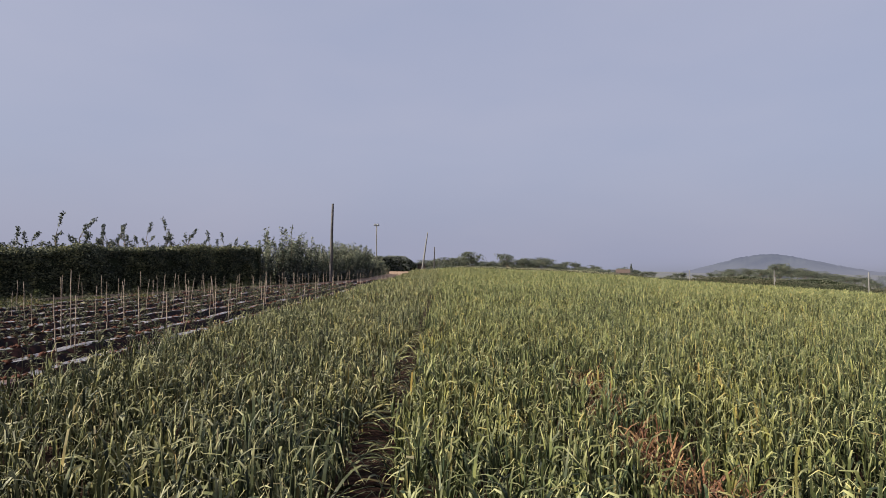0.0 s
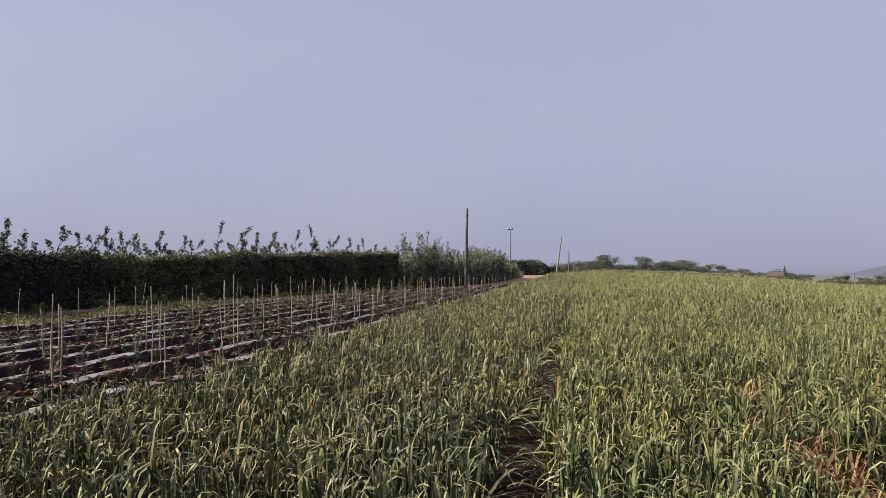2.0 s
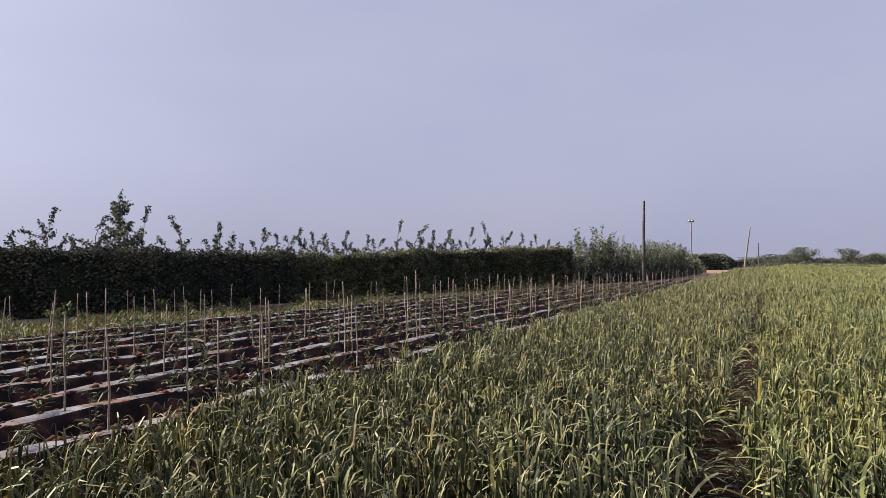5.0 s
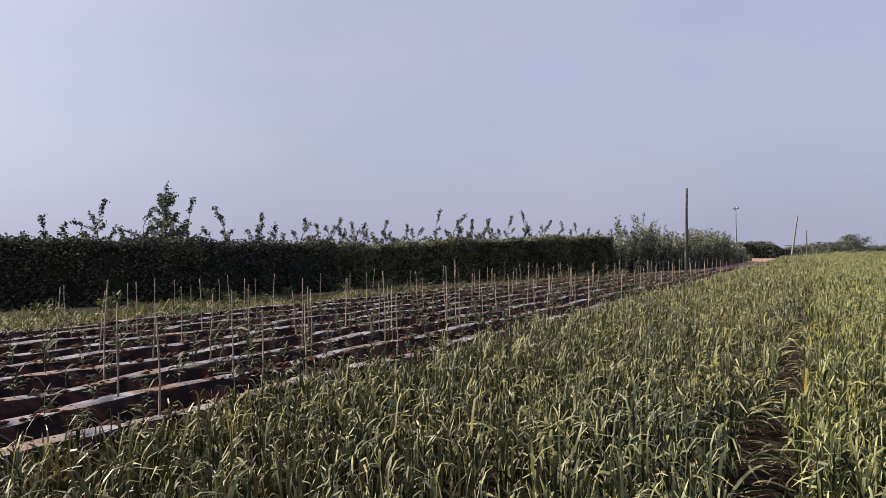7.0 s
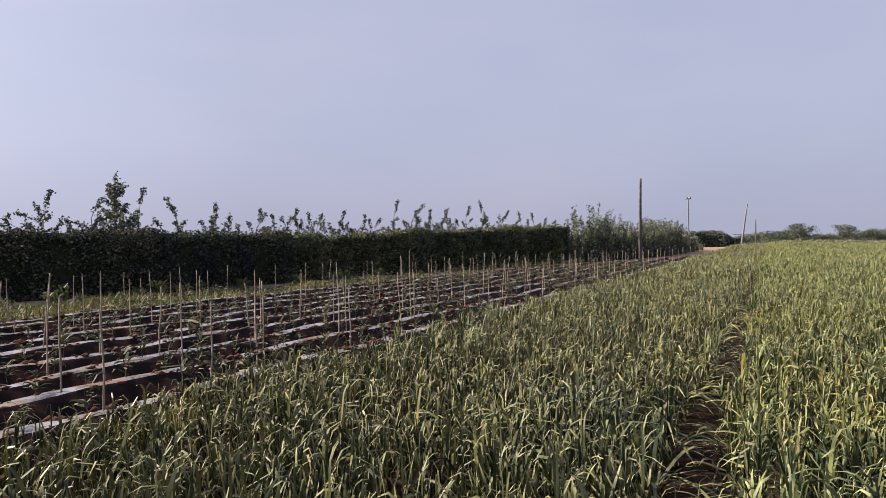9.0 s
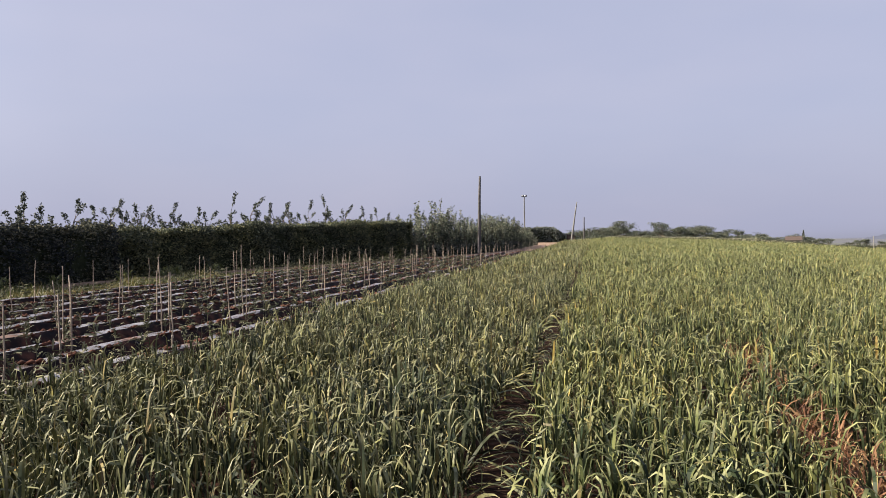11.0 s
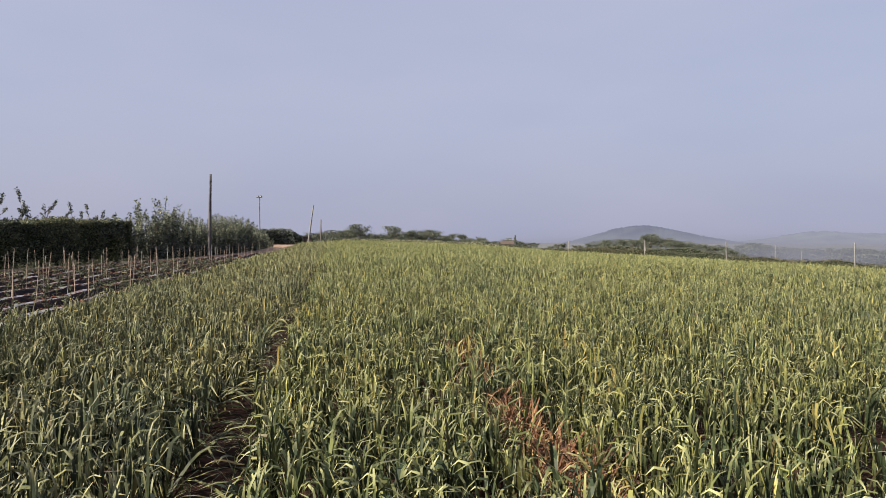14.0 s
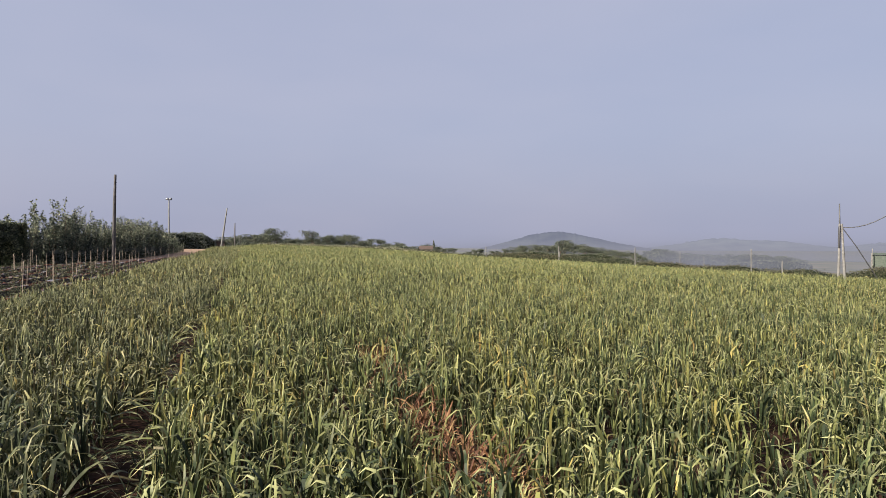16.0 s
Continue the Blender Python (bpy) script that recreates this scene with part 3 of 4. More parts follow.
def bed(x):
    ys = np.arange(-6, 80, 0.3)
    ys = ys[x - 0.42 > bed_limit(ys)]
    prof = np.array([(-0.37, -0.04), (-0.3, 0.11), (-0.2, 0.245), (-0.105, 0.294), (0.0, 0.302), (0.105, 0.294), (0.2, 0.245), (0.3, 0.11), (0.37, -0.04)])
    n, k = len(ys), len(prof)
    X = x + prof[None, :, 0] + rng.normal(0, 0.012, (n, k)) + 0.03 * np.sin(ys * 0.5 + x)[:, None]
    Y = np.repeat(ys[:, None], k, 1)
    sag = 0.02 * np.sin(ys * 1.7 + x * 3)[:, None]
    Z = ground_z(X, Y) + prof[None, :, 1] + (rng.normal(0, 0.008, (n, k)) + sag) * (prof[None, :, 1] > 0)
    root = thing("mulched_bed", place(x, ys[0]), "long raised planting bed under dusty black plastic mulch", "planting bed", "mulched beds")
    V = np.stack([X, Y, Z], -1).reshape(-1, 3) - np.array(root.location)
    # film: shoulders and top; the end flaps close it
    i, j = np.meshgrid(np.arange(n - 1), np.arange(k - 1), indexing="ij")
    f = np.stack([i * k + j, i * k + j + 1, (i + 1) * k + j + 1, (i + 1) * k + j], -1).reshape(-1, 4)
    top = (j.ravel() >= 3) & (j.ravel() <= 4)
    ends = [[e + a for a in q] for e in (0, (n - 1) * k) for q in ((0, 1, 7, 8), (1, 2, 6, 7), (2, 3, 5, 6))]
    part("film_top", mesh_from("film_top", V, f[top], MAT["film_top"], smooth=True), root, "dusty stretched plastic film, pale sky sheen put into its colour")
    part("film_side", mesh_from("film_side", V, np.vstack([f[~top], ends]), MAT["film_side"], smooth=True), root, "muddy black plastic film, side shade put into its colour")
    # clods of soil thrown on the film's edges
    m = int(n * 5)
    at = rng.integers(0, n, m)
    side = np.where(rng.random(m) < 0.75, 1, -1)
    c = np.stack([X[at, 4] + side * np.abs(rng.normal(0.38, 0.06, m)), Y[at, 4] + rng.normal(0, 0.15, m), np.zeros(m)], -1)
    c[:, 2] = ground_z(c[:, 0], c[:, 1]) + rng.uniform(0.0, 0.1, m)
    # soil heaped on the film round the planting holes
    h = np.repeat(ys[::2], 8) + rng.normal(0, 0.1, 8 * len(ys[::2]))
    hx = x + rng.normal(0.02, 0.08, len(h))
    c = np.vstack([c, np.stack([hx, h, ground_z(hx, h) + 0.298], -1)])
    m = len(c)
    lv, lf = clods(c - np.array(root.location), rng.uniform(0.02, 0.065, m))
    tagged(part("soil_edge", mesh_from("soil_edge", lv, lf, MAT["soil"], smooth=True), root), "reddish clods of soil holding the film down", kind="stuff")
    return ys[0], ys[-1]


def clods(p, size):
    n = len(p)
    o = np.array([(1, 0, 0), (0, 1.3, 0), (-1, 0, 0), (0, -1.3, 0), (0, 0, 0.55), (0, 0, -0.55)])
    v = p[:, None] + o[None] * size[:, None, None] * rng.uniform(0.7, 1.3, (n, 6, 1))
    f = np.array([(0, 1, 4), (1, 2, 4), (2, 3, 4), (3, 0, 4), (1, 0, 5), (2, 1, 5), (3, 2, 5), (0, 3, 5)])
    return v.reshape(-1, 3), (np.arange(n)[:, None, None] * 6 + f[None]).reshape(-1, 3)


cane_meshes = []
for q in range(8):
    bend = np.cumsum(rng.normal(0, 0.008, (6, 2)), 0)
    pts = [(*bend[s], s * 0.2, 0.0105 - 0.0007 * s) for s in range(6)]
    v, f = tubes([pts], 7)
    cane_meshes.append(mesh_from("cane", v, f, MAT["cane"], smooth=True))


ring = [(math.cos(a) * 0.014, math.sin(a) * 0.014, 0.004 * math.sin(2 * a), 0.004) for a in np.linspace(0, 6.28, 9)]
v, f = tubes([ring, [(0.014, 0, 0, 0.004), (0.035, 0.01, -0.01, 0.004), (0.05, 0.012, -0.035, 0.003)]], 5)
tie_mesh = mesh_from("tie", v, f, MAT["string"], smooth=True)


def cane(x, y, h):
    m = pose(x, y, gz(x, y) + 0.2, 0, 0, rng.random() * 360) @ pose(0, 0, 0, rng.normal(0, 1.6), rng.normal(0, 1.6), 0)
    ob = thing("cane_stake", m, "thin weathered bamboo cane upright in a mulched bed", "stake", "canes in the beds", cane_meshes[int(rng.integers(8))])
    ob.scale = (1, 1, h + 0.05)
    if y < 14 and rng.random() < 0.35:
        part("tie", tie_mesh, ob, "pale string tie").matrix_basis = pose(0, 0, rng.uniform(0.2, 0.5), 0, 0, rng.random() * 360)


def seedling_mesh(r):
    pts = [(0, 0, 0, 0.006), (r.normal(0, 0.01), r.normal(0, 0.01), 0.13, 0.005), (r.normal(0, 0.02), r.normal(0, 0.02), 0.26, 0.003)]
    tv, tf = tubes([pts], 4)
    n = 18
    p = np.stack([r.normal(0, 0.02, n), r.normal(0, 0.02, n), r.uniform(0.05, 0.29, n)], -1)
    v, f, _ = blades(p, r.random(n) * 6.28, r.uniform(0.12, 0.25, n), r.uniform(0.016, 0.034, n), r.uniform(0.1, 1.1, n), r.uniform(1.8, 3.0, n), 4, r)
    return (tv, tf), (v, f)


seed_shapes, seed_meshes = [], []
for q in range(6):
    stem, leaves = seedling_mesh(rng)
    seed_meshes.append((mesh_from("stem", *stem, MAT["seedling"]), mesh_from("foliage", *leaves, MAT["seedling"])))
    seed_shapes.append((np.vstack([stem[0], leaves[0]]), np.vstack([stem[1], leaves[1] + len(stem[0])])))
far_v, far_f, far_at = [], [], 0
for x, known in zip(BEDS, CANES):
    y0, y1 = bed(x)
    for y, h in known:
        cane(x + rng.normal(0, 0.03), y, h)
    y = max(q[0] for q in known) + 1.6
    while y < y1 - 0.5:
        cane(x + rng.normal(0, 0.06), y, rng.uniform(0.76, 1.02))
        y += rng.uniform(2.2, 3.7) * (1 if y < 45 else 1.3)
    y = max(y0, 0.5) + rng.random() * 0.4
    while y < min(y1, 40):
        if rng.random() < 0.85:
            px, k, turn, size = x + rng.normal(0, 0.04), int(rng.integers(6)), rng.random() * 6.28, rng.uniform(0.65, 1.2)
            z = gz(px, y) + 0.29
            if y < 17:
                ob = thing("seedling", pose(px, y, z, 0, 0, math.degrees(turn)), "small drooping green vegetable seedling in a mulched bed", "seedling", "seedlings")
                part("stem", seed_meshes[k][0], ob)
                part("foliage", seed_meshes[k][1], ob)
                ob.scale = (size,) * 3
            else:
                v, f = seed_shapes[k]
                c, sn = math.cos(turn) * size, math.sin(turn) * size
                w = np.stack([v[:, 0] * c - v[:, 1] * sn + px, v[:, 0] * sn + v[:, 1] * c + y, v[:, 2] * size + z], -1)
                far_v.append(w), far_f.append(f + far_at)
                far_at += len(w)
        y += rng.uniform(0.4, 0.62)
tagged(new("seedling_rows", mesh_from("seedling_rows", np.vstack(far_v), np.vstack(far_f), MAT["seedling"])),
       "rows of small green vegetable seedlings further along the beds", "seedlings", kind="stuff")

# rough grass on the verge between the beds and the road, and along the hedge foot
n = 33000
y = np.where(rng.random(n) < 0.68, rng.uniform(-4, 32, n), rng.uniform(32, 78, n))
w = rng.random(n)
x = bed_limit(y) - 0.25 + w * (road_x(y) + 1.5 - bed_limit(y) + 0.25)
foot = rng.random(n) < 0.16
x = np.where(foot, road_x(y) - 1.6 - rng.random(n) * 0.5, x)
z = ground_z(x, y)
tuft = 0.6 + 0.6 * np.sin(x * 1.7 + y * 0.9) * np.sin(y * 0.43 + 2) + rng.normal(0, 0.15, n)
v, f, al = blades(np.stack([x, y, z], -1), rng.random(n) * 6.28, np.clip(tuft, 0.5, 1.25) * rng.uniform(0.18, 0.45, n) * np.interp(y, [12, 24, 32, 44], [1.15, 1.05, 0.85, 0.35]), rng.uniform(0.02, 0.04, n),
                  rng.uniform(0.8, 1.5, n), rng.uniform(0.2, 1.8, n), 3, rng)
tagged(new("verge_grass", mesh_from("verge_grass", v, f, MAT["grass"], al)), "rough yellow-green grass on the verge by the beds", "grass", kind="stuff")

# leafy weeds along the verge and at the hedge's foot
def weed_mesh(r, height):
    n = 60
    p = np.stack([r.normal(0, 0.08, n), r.normal(0, 0.08, n), r.uniform(0.02, height * 0.75, n)], -1)
    v, f, al = blades(p, r.random(n) * 6.28, r.uniform(0.15, 0.32, n), r.uniform(0.03, 0.06, n), r.uniform(0.4, 1.3, n), r.uniform(1.0, 2.4, n), 4, r)
    return mesh_from("weed", v, f, MAT["weed"], al)


weeds = [weed_mesh(rng, h) for h in (0.35, 0.5, 0.7)]
for q in range(70):
    y = rng.uniform(2, 48)
    x = float(road_x(y)) + (rng.uniform(1.2, 2.2) if rng.random() < 0.5 else rng.uniform(-2.0, -1.6))
    if y > 30 or x > bed_limit(y) - 0.3:
        x = float(road_x(y)) - 1.7
    o = thing("weed", place(x, y, rng.random() * 360), "leafy olive-green weed on the rough verge", "weed", "weeds on the verge", weeds[int(rng.integers(3))])
    o.scale = (rng.uniform(0.8, 1.3),) * 3

# ---------------------------------------------------------------- hedges
def hedge(line, width, heights, label, n_leaves, size=0.13, leaf="hedge"):
    line = np.asarray(line, float)
    seg = np.hypot(*np.diff(line, axis=0).T)
    run = np.concatenate([[0], np.cumsum(seg)])
    def at(s):
        return np.interp(s, run, line[:, 0]), np.interp(s, run, line[:, 1])
    s = np.linspace(0, run[-1], int(run[-1] / 0.5) + 2)
    x, y = at(s)
    high = lambda q: np.interp(q, run, heights)
    dx, dy = np.gradient(x), np.gradient(y)
    ln = np.hypot(dx, dy)
    nx, ny = dy / ln, -dx / ln
    root = new("hedge")
    root.matrix_basis = place(x[0], y[0])
    inv = root.matrix_basis.inverted()
    prof = np.array([(0.42, 0), (0.47, 0.3), (0.45, 0.68), (0.32, 0.9), (0.14, 0.97), (-0.14, 0.97), (-0.32, 0.9), (-0.45, 0.68), (-0.47, 0.3), (-0.42, 0)])
    k, n = len(prof), len(s)
    off = prof[None, :, 0] * (width - 0.15) + rng.normal(0, 0.04, (n, k))
    X, Y = x[:, None] + nx[:, None] * off, y[:, None] + ny[:, None] * off
    Z = ground_z(x, y)[:, None] + prof[None, :, 1] * (high(s)[:, None] - 0.04) + rng.normal(0, 0.04, (n, k)) * (prof[None, :, 1] > 0)
    V = np.stack([X, Y, Z], -1).reshape(-1, 3) - np.array(root.location)
    i, j = np.meshgrid(np.arange(n - 1), np.arange(k - 1), indexing="ij")
    f = np.stack([i * k + j, i * k + j + 1, (i + 1) * k + j + 1, (i + 1) * k + j], -1).reshape(-1, 4)
    f = np.vstack([f, [[0, 3, 6, 9], [(n - 1) * k, (n - 1) * k + 3, (n - 1) * k + 6, (n - 1) * k + 9]]])
    # added solid body whose dark colour stands for the shaded inside
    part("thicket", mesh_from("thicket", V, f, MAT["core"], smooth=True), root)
    # leaves over the faces and top
    t = rng.random(n_leaves) * (run[-1] + 0.3) - 0.15
    lx, ly = at(np.clip(t, 0, run[-1]))
    ax, ay = np.interp(t, s, nx), np.interp(t, s, ny)
    side = rng.random(n_leaves)
    height = high(t)
    big = max(1.0, size / 0.2)
    lump = (0.22 * np.sin(t / big * 1.1) * np.sin(t / big * 0.37 + 1) + 0.09 * np.sin(t / big * 2.9 + 2)) * big
    o = np.where(side < 0.55, width * 0.5 + rng.normal(0, 0.11, n_leaves) + lump, np.where(side < 0.65, -width * 0.5, (rng.random(n_leaves) - 0.5) * width))
    hh = np.where(side < 0.65, rng.random(n_leaves) * height, height + rng.normal(-0.06, 0.09, n_leaves) + lump * 0.5 + rng.exponential(0.05, n_leaves) * (np.sin(t * 3.7) + np.sin(t * 1.3) > 0.6))
    o = o + np.where(side < 0.55, 0.13 * np.sin(t * 2.3 + 1.5 * np.sin(hh * 3)) * np.sin(hh * 4.2 + t * 0.8), 0)
    o = np.where(side < 0.65, o * np.interp(hh / height, [0.72, 0.9, 1.0], [1, 0.9, 0.66]), o)
    P = np.stack([lx + ax * o, ly + ay * o, ground_z(lx, ly) + hh], -1)
    # the two ends
    m = n_leaves // 14
    for e, sgn in ((0.0, -1), (run[-1], 1)):
        ex, ey = at(e)
        q = 0 if sgn < 0 else -1
        oo = (rng.random(m) - 0.5) * width
        out = rng.normal(0.05, 0.06, m) * sgn
        ex2 = ex + nx[q] * oo - ny[q] * out
        ey2 = ey + ny[q] * oo + nx[q] * out
        P = np.vstack([P, np.stack([ex2, ey2, ground_z(ex2, ey2) + rng.random(m) * high(e)], -1)])
    lv, lf = leaf_quads(P - np.array(root.location), size * rng.uniform(0.6, 1.3, len(P)), rng)
    part("foliage", mesh_from("foliage", lv, lf, MAT[leaf]), root)
    return tagged(root, label, "hedge")


hedge([(-34, -6), (-28, 5.5), (-23.6, 13), (-21.5, 19.3), (-21.2, 26.2)], 1.5, [2.4, 2.4, 2.36, 2.25, 2.3], "tall clipped dark green hedge beside the farm road", 66000, 0.115)
hedge([(-21.6, 26.6), (-20.9, 31), (-19.6, 36.4), (-14.0, 50.2)], 1.4, [2.1, 2.24, 2.48, 2.75], "looser clipped grey-green hedge beside the farm road", 56000, 0.13, "privet")
hedge([(-18, 120), (-11, 126.5), (-8.6, 127.6), (-7.2, 128), (-5.3, 128.5)], 3, [2.4, 2.7, 2.8, 2.6, 1.6], "dark rounded clipped hedge at the far road bend", 5000, 0.26, "scrubby")


# ---------------------------------------------------------------- trees
def sprig(base, way, length, rad, r, bend=0.25, n=5):
    p, pts = np.array(base, float), []
    d = np.array(way, float)
    d /= np.linalg.norm(d)
    for q in range(n):
        pts.append((*p, rad * (1 - 0.8 * q / (n - 1))))
        d = d + r.normal(0, bend * 0.3, 3)
        d[2] += 0.03
        d /= np.linalg.norm(d)
        p = p + d * length / (n - 1)
    return pts


def bush(r, height, radius, stems, leaf):
    """A full shrub: many upright stems from the ground, leaves strung along each, feathery tips."""
    paths, leaves = [], []
    for s in range(stems):
        a, q = r.random() * 6.28, radius * math.sqrt(r.random())
        x, y = math.cos(a) * q, math.sin(a) * q
        h = height * r.uniform(0.5, 1.22) * (1 - 0.18 * q / radius)
        p = sprig((x * 0.6, y * 0.6, 0), (x * 0.16, y * 0.16, 1), h, 0.03, r, 0.22, 7)
        paths.append(p)
        p = np.array(p)
        k = 150
        t = (0.06 + 0.94 * r.random(k)) * 6
        wide = 0.22 * np.clip(1.25 - t / 6, 0.35, 1)
        leaves.append(np.stack([np.interp(t, np.arange(7), p[:, c]) for c in range(3)], -1) + r.normal(0, 1, (k, 3)) * wide[:, None])
    L = np.vstack(leaves)
    L = L[L[:, 2] > 0.05]
    lv, lf = leaf_quads(L, leaf * r.uniform(0.6, 1.3, len(L)), r, 0.9)
    return tubes(paths, 4), (lv, lf)


def broad_tree(r, height, radius, n, leaf):
    """A mature tree: tapered trunk, forking limbs, a crown of many clumps with gaps."""
    trunk = sprig((0, 0, 0), (r.normal(0, 0.06), r.normal(0, 0.06), 1), height * 0.78, height * 0.035, r, 0.15, 7)
    paths, leaves = [trunk], []
    for s in range(11):
        b = trunk[int(r.integers(3, 7))][:3]
        a = r.random() * 6.28
        reach = radius * r.uniform(0.5, 1.0)
        p = sprig(b, (math.cos(a), math.sin(a), r.uniform(0.25, 0.8)), reach, height * 0.014, r, 0.4, 5)
        paths.append(p)
        e = np.array(p[-1][:3])
        m = n // 14
        leaves.append(e + r.normal(0, 1, (m, 3)) * [radius * 0.22, radius * 0.22, height * 0.05])
    e = np.array(trunk[-1][:3])
    leaves.append(e + r.normal(0, 1, (n * 3 // 14, 3)) * [radius * 0.32, radius * 0.32, height * 0.08])
    L = np.vstack(leaves)
    L[:, 2] = np.clip(L[:, 2], height * 0.12, height * 1.05)
    tv, tf = tubes(paths, 5)
    lv, lf = leaf_quads(L, leaf * r.uniform(0.6, 1.4, len(L)), r, 0.7)
    return (tv, tf), (lv, lf)


def tree_kind(name, made, mat, label, category, group):
    root = new(name)
    tagged(root, label, category, group)
    part("trunk", mesh_from("trunk", *made[0], MAT["bark"], smooth=True), root)
    part("crown", mesh_from("crown", *made[1], mat), root)
    return root


def scatter(kinds, places):
    """Each kind's first stands where it is first used, the rest are copies."""
    used = set()
    for k, x, y, size in places:
        ob = kinds[k]
        m = place(x, y, rng.random() * 360, 0.05)
        if k in used:
            o = copy_thing(ob, m)
            o.scale = (size,) * 3
        else:
            ob.matrix_basis = m
            ob.scale = (size,) * 3
            used.add(k)


def behind_hedge(az):
    return float(np.interp(az, [-75, -61.6, -48.6, -38.4, -28, -15.2], [31, 28.2, 29.8, 35.7, 42.7, 54]))


def whip_tree(r, height, laterals, full):
    """A pruned young fruit tree: a stout stem, side shoots that end in leafy plumes, a leader that leans."""
    low = height * (0.7 if full < 0.5 else 0.9)
    stem = sprig((0, 0, 0), (r.normal(0, 0.03), r.normal(0, 0.03), 1), low, 0.05, r, 0.06, 7)
    stem = [(*q[:3], 0.05 - 0.004 * k) for k, q in enumerate(stem)]
    S = np.array(stem)
    top = S[-1, :3]
    shoots = []
    a = r.random() * 6.28
    lean = r.uniform(0.05, 0.5) if full < 0.5 else 0.05
    shoots.append((top, (math.cos(a) * lean, math.sin(a) * lean, 1), (height - top[2]) * 1.04, 1.0))
    for q in range(laterals):
        a = r.random() * 6.28
        if full < 0.5:
            b = S[int(r.integers(4, 7)), :3]
            up = r.uniform(0.0, 1.1)
            shoots.append((b, (math.cos(a), math.sin(a), up), min(r.uniform(0.5, 1.1), (height - b[2]) * 0.85), 0.8))
        else:
            t = r.uniform(2.6, 6)
            b = np.array([np.interp(t, np.arange(7), S[:, c]) for c in range(3)])
            shoots.append((b, (math.cos(a), math.sin(a), r.uniform(0.6, 1.4)), max(0.25, (height - b[2]) * 0.62) * r.uniform(0.6, 1.1), 0.9))
    paths, leaves = [stem], []
    for b, way, length, k in shoots:
        p = sprig(b, way, max(0.25, length), 0.016, r, 0.5, 6)
        paths.append(p)
        p = np.array(p)
        m = int(76 * k * (1.3 if full > 0.5 else 1.0) * max(0.5, length))
        t = ((0.4 if full < 0.5 else 0.2) + (0.6 if full < 0.5 else 0.8) * r.random(m) ** 0.7) * 5
        c = np.stack([np.interp(t, np.arange(6), p[:, q]) for q in range(3)], -1)
        leaves.append(c + r.normal(0, 0.05, (m, 3)))
    L = np.vstack(leaves)
    tv, tf = tubes(paths, 5)
    lv, lf = leaf_quads(L, (0.112 if full < 0.5 else 0.105) * r.uniform(0.6, 1.3, len(L)), r, 0.9)
    return (tv, tf), (lv, lf)


# direction in degrees, rise of the top over the eye per metre, side shoots, fullness
WHIPS = [(-64, 0.06, 4, 0), (-59.2, 0.056, 2, 0), (-56, 0.077, 7, 0.2), (-52.9, 0.073, 3, 0), (-51.2, 0.1, 22, 0.8), (-49.3, 0.086, 6, 0.2), (-46.8, 0.076, 5, 0),
         (-43.8, 0.069, 3, 0), (-42.5, 0.05, 3, 0.1), (-41, 0.062, 6, 0.2), (-38.5, 0.06, 5, 0.1), (-35.9, 0.052, 3, 0), (-34.1, 0.056, 5, 0),
         (-32.2, 0.05, 1, 0), (-31, 0.049, 2, 0), (-29.7, 0.069, 4, 0), (-28, 0.067, 4, 0), (-26.2, 0.056, 5, 0.1), (-25.4, 0.056, 4, 0.1)]
WHIPS += [(-24.8, 0.06, 3, 0), (-23.4, 0.06, 3, 0), (-22.2, 0.065, 3, 0), (-21.7, 0.05, 2, 0), (-20.7, 0.055, 3, 0), (-19, 0.05, 1, 0), (-17.7, 0.048, 1, 0)]
shoot_rng = np.random.default_rng(23)
WHIPS += [(-62 + q * 1.6 + shoot_rng.uniform(-0.6, 0.6), shoot_rng.uniform(0.036, 0.054), 5, 0.15) for q in range(29)]
for az, el, lat, full in WHIPS:
    d = behind_hedge(az)
    x, y = polar(az, d)
    t = tree_kind("fruit_tree", whip_tree(shoot_rng, 1.7 + 1.05 * el * d - gz(x, y), lat + 3 if full < 0.5 else 34, full), MAT["orchard" if full > 0.5 else "whip"],
                  "full young fruit tree rising over the hedge" if full > 0.5 else "young fruit tree with leafy upright shoots behind a hedge", "tree", "fruit trees")
    t.matrix_basis = place(x, y, rng.random() * 360, 0.05)

shrubs = [tree_kind("orchard_bush", bush(rng, h, rd, 34, 0.16), MAT["orchard"], "full grey-green orchard bush with upright tips", "bush", "orchard bushes")
          for h, rd in ((4.15, 1.6), (3.8, 1.6), (4.4, 1.7), (4.0, 1.6))]
spots = []
for q in range(32):
    y = 51.2 + q * 1.6
    spots.append((int(rng.integers(4)), float(road_x(y)) - float(np.interp(q, [20, 31], [2.9, 1.7])) + rng.normal(0, 0.25), y, rng.uniform(0.86, 1.06) * (1.1 if q == 2 else 0.9) * float(np.interp(q, [17, 24, 31], [1, 0.78, 0.32]))))
scatter(shrubs, spots)
hedge([(road_x(v) - 1.75, v) for v in (52.5, 60, 68, 76, 82)], 0.7, [0.8, 0.9, 0.85, 0.9, 0.7], "low dark hedge along the road before the bushes", 5000, 0.15, "yew")

